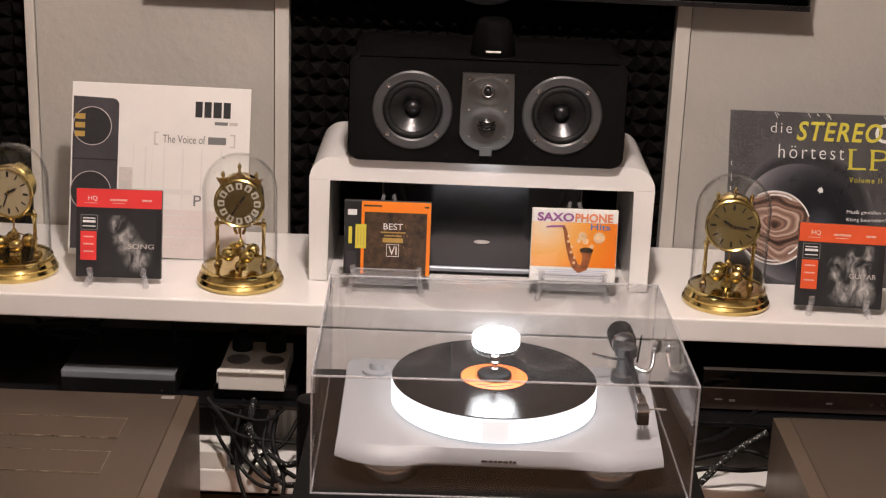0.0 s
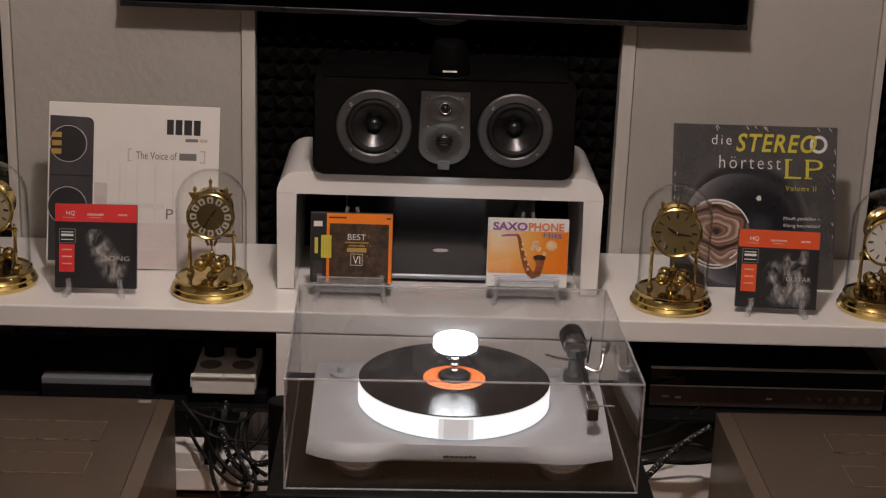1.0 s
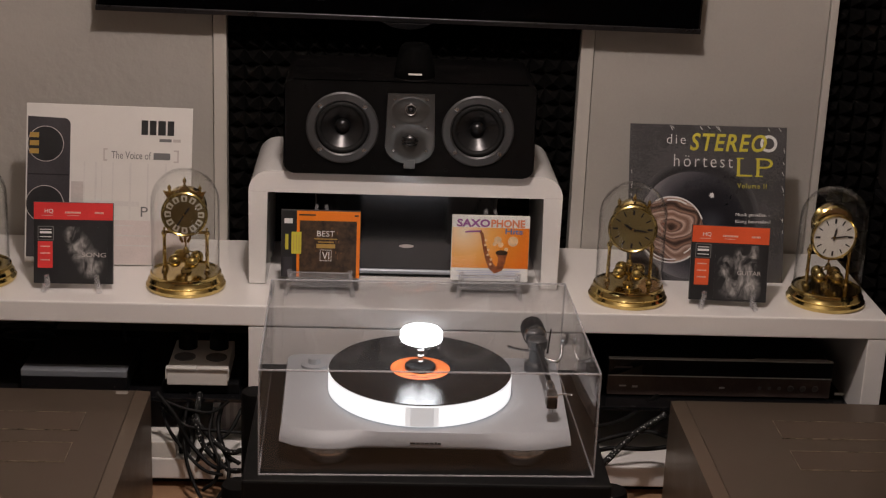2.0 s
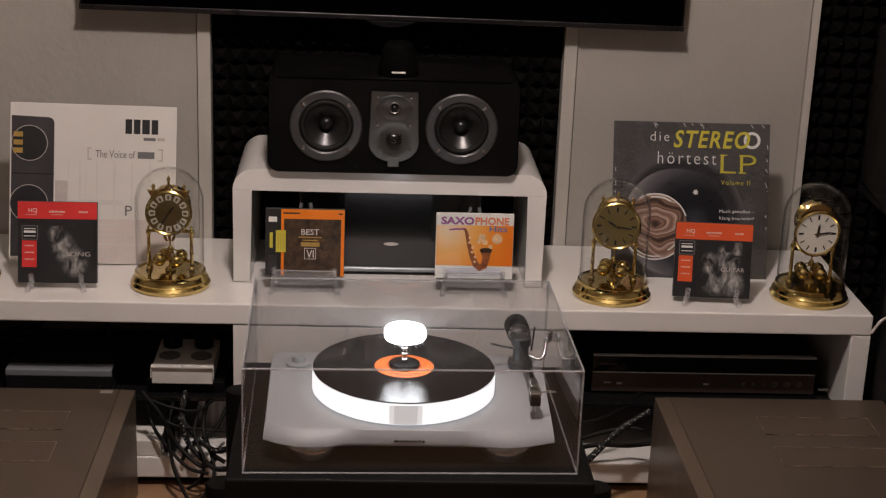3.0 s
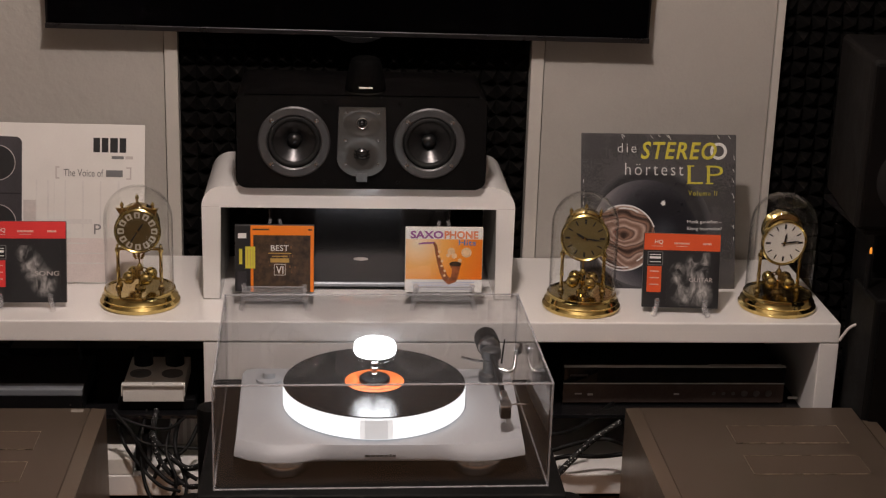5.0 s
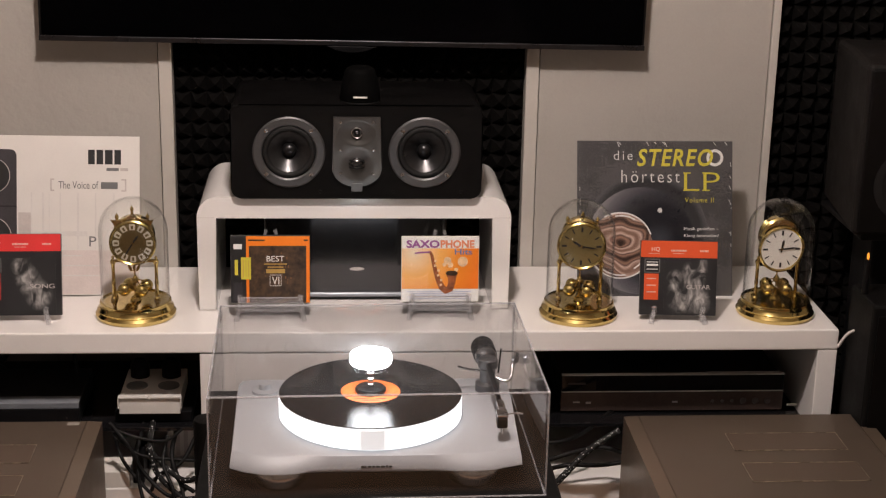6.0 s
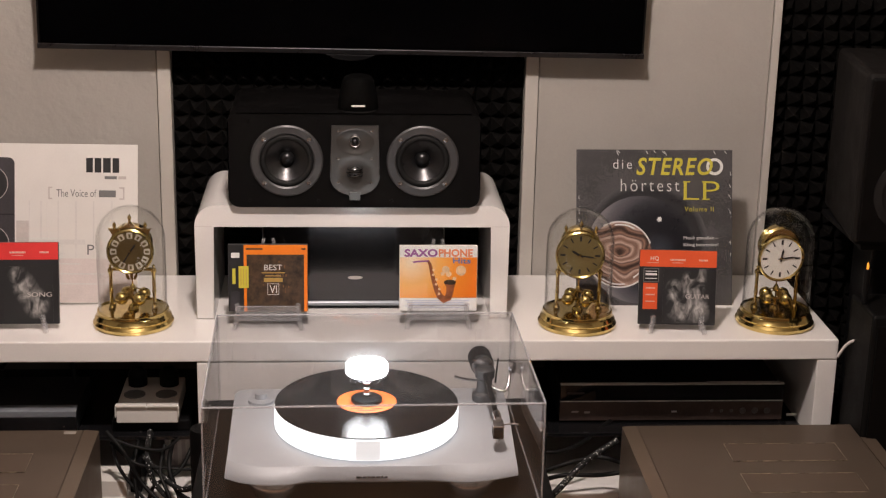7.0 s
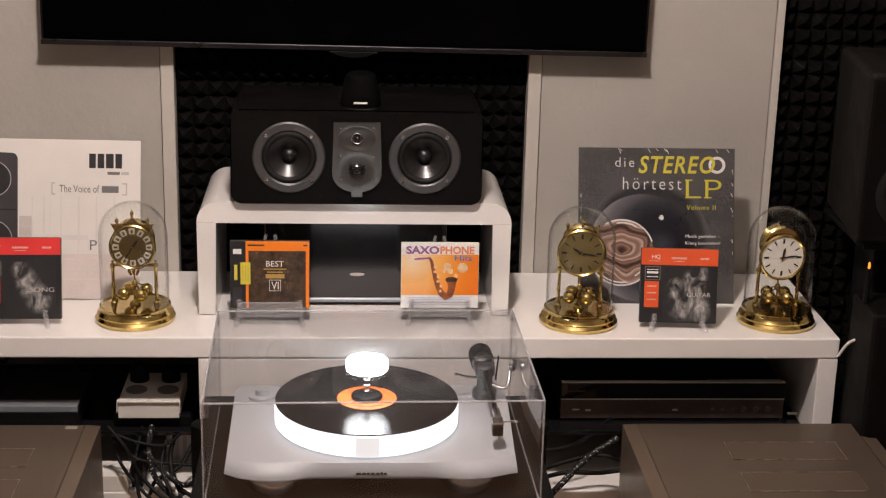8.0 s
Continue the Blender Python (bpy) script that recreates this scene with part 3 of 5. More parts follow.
# ---- laptop under the riser ----
laptop = thing("laptop", Matrix.Translation((-0.005, 0.19, SHELF)), "grey metal laptop standing open, its lid towards the room", "laptop")
part("base", box(-0.18, 0.18, 0.0, 0.19, 0.002, 0.016, 0.004), "grey_metal", laptop)
lid = part("lid", box(-0.18, 0.18, 0.0, 0.006, 0.0, 0.165, 0.003), "laptop_lid", laptop, "dark polished lid")
lid.matrix_local = pose(0, -0.002, 0.014, 3)
part("hinge", rod((-0.15, -0.004, 0.012), (0.15, -0.004, 0.012), 0.005), "stb_grey", laptop, "grey hinge bar")
bm = lathe([(0, 0), (0.011, 0), (0.011, 0.0006), (0, 0.0006)], 24, None, Matrix.Translation((0.003, -0.0002, 0.052)) @ UPRIGHT @ Matrix.Diagonal((1.35, 0.32, 1, 1)))
part("emblem", bm, "pale_grey", lid, "small bright emblem")


# ---- centre loudspeaker ----
def centre_speaker():
    sp = thing("centre_speaker", Matrix.Translation((-0.004, 0.114, 0.8507)), "wide black centre loudspeaker with two woofers on the white riser", "loudspeaker")
    def rounded(half, low, high, r):
        """A rectangle with round corners, in x and z."""
        out = []
        for cx, cz, a0 in ((half - r, high - r, 0), (-half + r, high - r, 90), (-half + r, low + r, 180), (half - r, low + r, 270)):
            out += [(cx + r * math.cos(radians(a0 + 15 * k)), cz + r * math.sin(radians(a0 + 15 * k))) for k in range(7)]
        return out

    shell = prism(rounded(0.240, 0.0, 0.184, 0.019), -0.235, 0.0, 0.003, m=UPRIGHT)
    bmesh.ops.recalc_face_normals(shell, faces=shell.faces)
    bmesh.ops.delete(shell, geom=[f for f in shell.faces if f.normal.y < -0.999], context="FACES")
    part("cabinet", shell, "cabinet", sp, smooth=40)
    bm = bmesh.new()
    edges = []
    loops = [rounded(0.2378, 0.0022, 0.1818, 0.017)]
    loops += [[(cx + 0.050 * math.cos(2 * math.pi * i / 48), 0.0928 + 0.050 * math.sin(2 * math.pi * i / 48)) for i in range(48)] for cx in (-0.129, 0.129)]
    for loop in loops:
        vs = [bm.verts.new((x, -0.003, z)) for x, z in loop]
        edges += [bm.edges.new((a, b)) for a, b in zip(vs, vs[1:] + vs[:1])]
    bmesh.ops.triangle_fill(bm, edges=edges, use_beauty=True)
    made = bmesh.ops.extrude_face_region(bm, geom=list(bm.faces))
    for v in made["geom"]:
        if isinstance(v, bmesh.types.BMVert):
            v.co.y = 0.0015
    part("baffle", bm, "satin_black", sp)
    for cx in (-0.129, 0.129):
        c = Matrix.Translation((cx, -0.003, 0.0928)) @ UPRIGHT
        ring = part("driver_ring", lathe([(0.051, 0.0), (0.069, 0.0), (0.069, 0.003), (0.066, 0.0055), (0.054, 0.0055), (0.051, 0.003), (0.051, 0.0)], 64, m=c), "ringmetal", sp, "brushed grey driver ring", 35)
        for a in (45, 135, 225, 315):
            part("screw", lathe([(0.0042, 0), (0.0042, 0.0016), (0.002, 0.0022), (0, 0.0016)], 10, m=c @ Matrix.Translation((0.060 * math.cos(radians(a)), 0.060 * math.sin(radians(a)), 0.0052))), "steel", ring)
        part("surround", lathe([(0.0508, 0.0005), (0.0505, 0.002), (0.047, 0.0048), (0.043, 0.0046), (0.040, 0.001), (0.039, -0.0005)], 64, m=c), "rubber", sp, "black rubber surround", 60)
        part("cone", lathe([(0.039, -0.0004), (0.030, -0.007), (0.0205, -0.0135), (0.014, -0.0185)], 64, m=c), "cone", sp, "shiny dark cone", 60)
        part("dust_cap", lathe([(0.0142, -0.0183), (0.0135, -0.013), (0.010, -0.0085), (0.005, -0.006), (0, -0.0052)], 32, m=c), "cone", sp, smooth=60)
    c = Matrix.Translation((0, -0.003, 0)) @ UPRIGHT

    def wide(z):
        """Half the width of the tweeter plate at a height: straight flanks over a round foot."""
        return 0.044 + 0.003 * (0.162 - z) / 0.1 if z > 0.062 else 0.047 * math.sqrt(max(0.0, 1 - ((0.062 - z) / 0.036) ** 2))

    def relief(x, z):
        """The plate's face, with an oval horn at the tweeter and a round bowl at the midrange."""
        horn = math.hypot(x / 0.036, (z - 0.131) / 0.024)
        bowl = math.hypot(x / 0.038, (z - 0.071) / 0.036)
        y = -0.0088
        if horn < 1:
            y += 0.0055 * (1 - horn ** 2.0)
        if bowl < 1:
            y += 0.0050 * (0.5 + 0.5 * math.cos(math.pi * bowl))
        return y

    rows, cols = 52, 40
    bm = bmesh.new()
    grid = []
    for i in range(rows + 1):
        z = 0.0265 + (0.162 - 0.0265) * i / rows
        grid.append([bm.verts.new((wide(z) * (2 * j / cols - 1), relief(wide(z) * (2 * j / cols - 1), z), z)) for j in range(cols + 1)])
    for a, b in zip(grid, grid[1:]):
        for j in range(cols):
            bm.faces.new((a[j], a[j + 1], b[j + 1], b[j]))
    rim = grid[0] + [r[-1] for r in grid[1:]] + grid[-1][-2::-1] + [r[0] for r in grid[-2:0:-1]]
    skirt = [bm.verts.new((v.co.x * 1.012, -0.0029, v.co.z)) for v in rim]
    for k in range(len(rim)):
        bm.faces.new((rim[k], rim[(k + 1) % len(rim)], skirt[(k + 1) % len(rim)], skirt[k]))
    plate = part("tweeter_plate", bm, "plate", sp, "satin grey tweeter plate with an oval horn", 35)
    part("tweeter_ring", lathe([(0.0080, -0.003), (0.0110, -0.003), (0.0112, 0.002), (0.0100, 0.0032), (0.0085, 0.002), (0.0080, -0.003)], 32, m=c @ Matrix.Translation((0, 0.131, 0.003))), "steel", plate, smooth=40)
    part("tweeter_dome", ball((0, -0.0050, 0.131), 0.0062), "cone", plate, smooth=80)
    part("midrange_dome", ball((0, -0.001, 0.071), 0.0125, 24), "steel_dark", plate, smooth=80)
    for dz in (-0.0065, 0.0, 0.0065):
        reach = math.sqrt(0.0150 ** 2 - dz ** 2)
        part("grille_bar", tube([(-reach - 0.002, -0.0015, 0.071 + dz), (-reach * 0.7, -0.0125, 0.071 + dz), (0, -0.0165, 0.071 + dz), (reach * 0.7, -0.0125, 0.071 + dz), (reach + 0.002, -0.0015, 0.071 + dz)], 0.0013, 6), "rubber", plate, smooth=60)
    for x, z in ((-0.031, 0.152), (0.031, 0.152), (-0.0315, 0.0985), (0.0315, 0.0985), (-0.031, 0.052), (0.031, 0.052)):
        part("screw", lathe([(0.0026, 0), (0.0026, 0.0014), (0, 0.002)], 8, m=c @ Matrix.Translation((x, z, 0.0054))), "steel", plate)
    part("badge", box(-0.0105, 0.0105, -0.0098, -0.003, 0.017, 0.033, 0.0006), "plate", sp, "small square badge")
    for x in (-0.20, -0.07, 0.07, 0.20):
        for z in (0.014, 0.170):
            part("grille_socket", lathe([(0.004, 0), (0.004, 0.0015), (0.0022, 0.0015), (0.002, 0.0004), (0, 0.0004)], 10, m=Matrix.Translation((x, -0.003, z)) @ UPRIGHT), "satin_black", sp)


centre_speaker()

# ---- black lamp on the loudspeaker ----
rl = thing("desk_lamp", Matrix.Translation((0.002, 0.150, 1.0352)), "black bell-shaped lamp standing on the loudspeaker", "lamp")
part("shade", lathe([(0.038, 0.003), (0.039, 0.005), (0.036, 0.030), (0.030, 0.055), (0.027, 0.062), (0.020, 0.066), (0.0, 0.067)], 40), "soot", rl, smooth=40)
part("foot_ring", lathe([(0.030, 0.0002), (0.0385, 0.0002), (0.0385, 0.003), (0.030, 0.003), (0.030, 0.0002)], 40), "rubber", rl)
# a highlight on the black shade, put in as a small white box
part("gleam_bar", box(-0.013, 0.013, -0.0405, -0.036, 0.0125, 0.0155, 0.0006), "white_plastic", rl, "short highlight on the shade, modelled as a white bar")

# ---- anniversary clocks ----
def clock(x, y, label, style, turn=0.0, tall=0.236):
    ck = thing("anniversary_clock", pose(x, y, SHELF, 0, 0, turn), label, "clock", "glass-domed clocks on the sideboard")
    part("base", lathe([(0, 0), (0.074, 0), (0.077, 0.004), (0.077, 0.008), (0.072, 0.013), (0.0735, 0.017), (0.070, 0.022), (0.0685, 0.025), (0.0685, 0.0285), (0.066, 0.0288), (0.052, 0.0286), (0, 0.028)], 56), "brass", ck, "polished turned brass base", 40)
    dome = [(0.0655, 0.029), (0.0655, tall - 0.066)]
    dome += [(0.0655 * math.cos(radians(a)), tall - 0.066 + 0.066 * math.sin(radians(a))) for a in range(10, 91, 10)]
    dome[-1] = (0, tall)
    inner = [(max(0.0, r - 0.0016), z - (0.0016 if z > tall - 0.06 else 0)) for r, z in reversed(dome)]
    d = part("dome", lathe(dome + inner, 48), "glass", ck, "clear glass dome", 50)
    d.visible_shadow = False
    part("rim", lathe([(0.0658, 0.0289), (0.0680, 0.0289), (0.0680, 0.0312), (0.0670, 0.0318), (0.0658, 0.0289)], 48), "brass", ck, smooth=40)
    for sx in (-0.041, 0.041):
        part("pillar", lathe([(0, 0.029), (0.0065, 0.029), (0.0065, 0.033), (0.0038, 0.036), (0.0034, 0.060), (0.0045, 0.064), (0.0034, 0.068), (0.0034, 0.100), (0.0055, 0.104), (0.0055, 0.108), (0.002, 0.112), (0.003, 0.116), (0, 0.119)], 16, m=Matrix.Translation((sx, 0.004, 0))), "brass", ck, smooth=40)
    part("movement_plate", box(-0.045, 0.045, 0.0, 0.008, 0.106, 0.111, 0.001), "brass_dark", ck)
    part("movement", lathe([(0, 0), (0.036, 0), (0.040, 0.003), (0.040, 0.022), (0.036, 0.026), (0, 0.028)], 32, m=Matrix.Translation((0, 0.022, 0.158)) @ UPRIGHT), "brass", ck, smooth=40)
    big = {"white": 1.08, "roman": 1.03}.get(style, 1.10)
    face = Matrix.Translation((0, -0.010, {"white": 0.136, "gilt": 0.144}.get(style, 0.148))) @ UPRIGHT @ Matrix.Diagonal((big, big, 1, 1))
    ring = {"roman": "brass_dark", "gilt": "brass_dark", "white": "brass", "white_far": "brass"}[style]
    part("bezel", lathe([(0.038, -0.003), (0.0435, -0.003), (0.0435, 0.001), (0.041, 0.003), (0.0385, 0.001), (0.038, -0.003)], 56, m=face), ring, ck, smooth=40)
    dial_mat = {"roman": "brown_dial", "gilt": "gilt", "white": "ivory", "white_far": "cream_dial"}[style]
    dial = part("dial", lathe([(0, -0.002), (0.0385, -0.002), (0.0385, -0.0002), (0, -0.0002)], 48, m=face), dial_mat, ck, {"roman": "dark bronze dial with ivory numeral tiles", "gilt": "gilt dial with black bars", "white_far": "cream dial with black bars"}.get(style, "white dial with black numeral bars"))
    for k in range(12):
        a = radians(30 * k)
        m = face @ Matrix.Rotation(-a, 4, "Z") @ Matrix.Translation((0, 0.0305, 0))
        if style == "roman":
            tile = prism([(-0.0048, -0.0052), (0.0048, -0.0052), (0.0058, 0.0046), (0.0034, 0.0062), (-0.0034, 0.0062), (-0.0058, 0.0046)], -0.0003, 0.0012, m=m)
            t = part("numeral_tile", tile, "tile", dial)
            part("numeral_bar", box(-0.0020, 0.0020, -0.0034, 0.0034, 0.0011, 0.0015), "brown_dial", t).data.transform(m)
        else:
            w = 0.0011 if k % 3 else 0.0018
            part("numeral_bar", box(-w, w, -0.0045, 0.0045, -0.0002, 0.0004), "ink", dial).data.transform(m)
    if style == "roman":
        part("dial_centre", lathe([(0, 0), (0.0215, 0), (0.0215, 0.0007), (0, 0.0007)], 40, m=face), "brown_dial", dial)
    hour, minute = {"roman": (35, 212), "gilt": (300, 98), "white": (8, 84), "white_far": (60, 200)}[style]
    for nm, ang, ln, w in (("hour_hand", hour, 0.019, 0.0014), ("minute_hand", minute, 0.029, 0.0010)):
        h = part(nm, prism([(-w, -0.006), (w, -0.006), (w * 1.5, ln * 0.7), (0, ln), (-w * 1.5, ln * 0.7)], 0.0016, 0.0021), "ink", ck)
        h.data.transform(face @ Matrix.Rotation(-radians(ang), 4, "Z"))
    part("hub", lathe([(0, 0.001), (0.0026, 0.001), (0.002, 0.003), (0, 0.003)], 12, m=face), "brass_dark", ck)
    crown_z = 0.148 + (0.047 if style == "roman" else 0.045)
    if style == "roman":
        part("crest", prism([(-0.041, 0.0015), (-0.033, -0.0005), (-0.026, 0.0015), (-0.018, 0.001), (-0.010, 0.0045), (-0.004, 0.0105), (0, 0.0145), (0.004, 0.0105), (0.010, 0.0045), (0.018, 0.001), (0.026, 0.0015), (0.033, -0.0005), (0.041, 0.0015), (0.034, -0.010), (0.030, -0.018), (-0.030, -0.018), (-0.034, -0.010)], -0.004, 0.002, 0.0006, m=Matrix.Translation((0, -0.004, crown_z - 0.004)) @ UPRIGHT), "brass_dark", ck, "three-pointed brass crest")
        for sx, lean in ((-0.012, 25), (0.012, -25), (0.0, 0)):
            leaf = prism([(-0.002, 0), (0.002, 0), (0.0032, 0.008), (0, 0.017), (-0.0032, 0.008)], -0.001, 0.001, 0.0004)
            leaf.transform(Matrix.Translation((sx * 0.4, -0.004, 0.090)) @ Matrix.Rotation(radians(-lean), 4, "Y") @ UPRIGHT)
            part("leaf_ornament", leaf, "brass_dark", ck, "pointed brass leaf under the dial")
    for sx, dz in ((-0.029, -0.006), (0, 0.004 + (0.005 if style == "roman" else 0)), (0.029, -0.006)):
        if style in ("roman", "gilt"):
            part("finial", lathe([(0.003, 0), (0.0022, 0.004), (0.004, 0.008), (0.0032, 0.012), (0.001, 0.014), (0, 0.018)], 12, m=Matrix.Translation((sx, -0.002, crown_z + dz))), "brass", ck, smooth=50)
    part("suspension", rod((0, 0.004, 0.048), (0, 0.004, 0.106), 0.0016), "brass", ck)
    part("guide_cup", lathe([(0, 0.029), (0.011, 0.029), (0.009, 0.035), (0.003, 0.038), (0.0025, 0.050), (0, 0.050)], 20, m=Matrix.Translation((0, 0.004, 0))), "brass", ck, smooth=40)
    pend = part("pendulum", lathe([(0.0, 0.064), (0.006, 0.065), (0.007, 0.070), (0.003, 0.078), (0, 0.080)], 20, m=Matrix.Translation((0, 0.004, 0))), "brass", ck, smooth=40)
    for k in range(4):
        a = radians(90 * k + 35)
        c = (0.024 * math.cos(a), 0.004 + 0.024 * math.sin(a), 0.054)
        part("pendulum_ball", ball(c, 0.0128, 20), "brass", pend, smooth=80)
        part("pendulum_arm", rod((0, 0.004, 0.072), (c[0], c[1], c[2] + 0.008), 0.0012, n=8), "brass", pend)
    for k in range(3):
        a = radians(120 * k + 30)
        part("levelling_screw", ball((0.045 * math.cos(a), 0.045 * math.sin(a), 0.031), 0.004, 10), "brass", ck, smooth=80)
    return ck


clock(-0.431, 0.104, "brass anniversary clock with ivory numeral tiles under a glass dome", "roman", 0)
clock(0.433, 0.094, "brass anniversary clock with a gilt dial under a glass dome", "gilt", -6)
clock(0.829, 0.100, "brass anniversary clock with a white dial beside the shelf end", "white", 4)
clock(-0.838, 0.118, "brass anniversary clock with a cream dial beside the record sleeve", "white_far", -14)


# ---- discs on acrylic easels ----
def easel(x, y, z0, wide, turn=0.0, lip=0.0, tall=0.146):
    """A small clear display stand: two bent legs with hooks, a ledge and a back prop."""
    es = thing("display_easel", pose(x, y, SHELF, 0, 0, turn), "small clear acrylic easel on the white shelf", "display stand", "acrylic easels")
    for s in (-1, 1):
        cx = s * wide / 2
        part("leg", tube([(cx * 1.10, -0.034, 0.004), (cx * 1.04, -0.024, 0.014), (cx, -0.016, z0 - 0.002), (cx * 0.97, -0.022, z0 + 0.014), (cx * 0.99, -0.0235, z0 + 0.021)], 0.0054, 10), "easel", es, smooth=60)
        part("hook", tube([(cx, -0.012, z0 + 0.001), (cx, -0.019, z0 + 0.003), (cx, -0.021, z0 + 0.013)], 0.0034, 8), "easel", es, smooth=60)
        part("back_leg", tube([(cx * 0.55, 0.012, z0 + 0.05), (cx * 0.8, 0.04, 0.03), (cx, 0.052, 0.004)], 0.004, 8), "easel", es, smooth=60)
        part("spine", tube([(cx, -0.008, z0 - 0.002), (cx * 0.5, 0.012, z0 + 0.06), (cx * 0.14, 0.0325, z0 + tall)], 0.0036, 8), "easel", es, smooth=60)
    if lip:
        part("ledge", box(-wide / 2, wide / 2, -0.0215, -0.0185, z0 - 0.012, z0 + 0.004 + lip, 0.001), "easel", es, "clear front ledge")
        for z in (z0 - 0.012, z0 + 0.004 + lip):
            part("ledge_rim", rod((-wide / 2, -0.020, z), (wide / 2, -0.020, z), 0.0013, n=8), "acrylic_edge", es, "bright polished rim")
    return es


def disc_case(name, x, y, z, lean, w, h, label, turn=0.0, body="card_black", thick=0.011):
    cd = thing(name, pose(x, y, SHELF + z, -lean, 0, turn), label, "compact disc", "compact discs on easels")
    part("case", box(-w / 2, w / 2, 0.0, thick, 0.0, h, 0.0012), body, cd)
    return cd


def smoke_disc(x, y, band, label, word, turn, h):
    w = 0.150
    easel(x, y, 0.012, 0.096, turn, 0.0, h - 0.008)
    cd = disc_case("compact_disc", x, y - 0.010, 0.0125, 13, w, h, label, turn)
    patch("title_band", -w / 2 + 0.0006, w / 2 - 0.0006, h - 0.033, h - 0.0006, band, cd, label="coloured band along the top")
    sm = part("printed_smoke", box(-0.046, 0.046, -0.0004, 0.0, -0.056, 0.050), "smoke_" + word.lower(), cd, "pale swirl of printed smoke")
    sm.matrix_local = pose(0.018, -0.0001, 0.060)
    writing(word, 0.016, 0.052, 0.046, 0.0085, "pale_grey", cd, -0.0010)
    patch("badge", -w / 2 + 0.008, -w / 2 + 0.038, 0.083, 0.110, "ink_grey", cd)
    patch("badge_plate", -w / 2 + 0.0095, -w / 2 + 0.0365, 0.0845, 0.1085, "ink", cd, -0.0004)
    for i, z in enumerate((0.103, 0.096, 0.089)):
        patch("unreadable_line", -w / 2 + 0.012, -w / 2 + 0.034, z, z + (0.0042 if i == 1 else 0.0016), "white_ink", cd, -0.0008, 0.0003)
    patch("side_panel", -w / 2 + 0.008, -w / 2 + 0.036, 0.030, 0.081, band, cd)
    for z in (0.070, 0.057, 0.044):
        patch("unreadable_line", -w / 2 + 0.013, -w / 2 + 0.031, z, z + 0.0024, "printed_pale", cd, -0.0004, 0.0003)
    writing("HQ", -0.054, h - 0.022, 0.016, 0.009, "white_ink", cd, -0.0010)
    for x0, x1, dz, high in ((-0.060, -0.038, 0.026, 0.0012), (-0.016, 0.014, 0.021, 0.0035), (-0.012, 0.010, 0.0255, 0.0012), (0.040, 0.057, 0.021, 0.0035)):
        patch("unreadable_line", x0, x1, h - dz, h - dz + high, "printed_pale", cd, -0.0004, 0.0003)
    return cd


smoke_disc(-0.641, 0.075, "red", "black disc sleeve with a red band and smoke picture", "SONG", 1, 0.156)
smoke_disc(0.622, 0.062, "orange_red", "black disc sleeve with an orange-red band and smoke picture", "GUITAR", -4, 0.146)

# the brown and orange disc
easel(-0.170, 0.088, 0.030, 0.118, 0, 0.012, 0.137)
best = disc_case("compact_disc", -0.170, 0.079, 0.0315, 6, 0.152, 0.132, "brown and orange disc case with a black spine", 0, "card_black", 0.012)
patch("orange_border", -0.046, 0.0754, 0.0006, 0.1314, "orange", best, label="orange border")
patch("brown_picture", -0.0405, 0.0690, 0.0008, 0.1125, "brown_print", best, -0.0005, 0.0004, "dark brown printed picture")
writing("BEST", -0.007, 0.082, 0.034, 0.011, "white_ink", best, -0.0012)
for z, w in ((0.076, 0.044), (0.070, 0.030), (0.059, 0.036)):
    patch("unreadable_line", 0.010 - w / 2, 0.010 + w / 2, z, z + (0.008 if z < 0.06 else 0.002), "gold_ink", best, -0.0009, 0.0003)
for x0, x1, z0, z1 in ((-0.001, 0.021, 0.055, 0.0558), (-0.001, 0.021, 0.0338, 0.0346), (-0.001, -0.0002, 0.0338, 0.0558), (0.0202, 0.021, 0.0338, 0.0558)):
    patch("frame_line", x0, x1, z0, z1, "white_ink", best, -0.0009, 0.0003)
writing("VI", 0.003, 0.037, 0.014, 0.015, "white_ink", best, -0.0012)
flecks = bmesh.new()
for k in range(46):
    a, r = random.uniform(0, 2 * math.pi), random.uniform(0.2, 1.0)
    x, z, h = 0.011 + 0.036 * r * math.cos(a), 0.062 + 0.036 * r * math.sin(a), random.uniform(0.002, 0.007)
    box(x, x + random.uniform(0.001, 0.003), -0.00105, -0.0008, z, z + h, bm=flecks)
part("printed_ornament", flecks, "faded_gold", best, "scattered faded gold ornament")
patch("yellow_sticker", -0.056, -0.037, 0.047, 0.090, "yellow", best, -0.0012, 0.0004, "yellow sticker over the spine edge")
for x in (-0.052, -0.047, -0.042):
    patch("unreadable_line", x, x + 0.0012, 0.052, 0.085, "gold_ink", best, -0.0016, 0.0002)
patch("spine_mark", -0.070, -0.054, 0.106, 0.116, "white_ink", best)
patch("unreadable_line", -0.068, -0.062, 0.055, 0.085, "yellow", best)
patch("spine_picture", -0.071, -0.054, 0.004, 0.040, "slate", best)
for x0, x1 in ((-0.042, -0.01), (0.064, 0.072)):
    patch("unreadable_line", x0, x1, 0.122, 0.125, "brown_print", best, -0.0005, 0.0003)

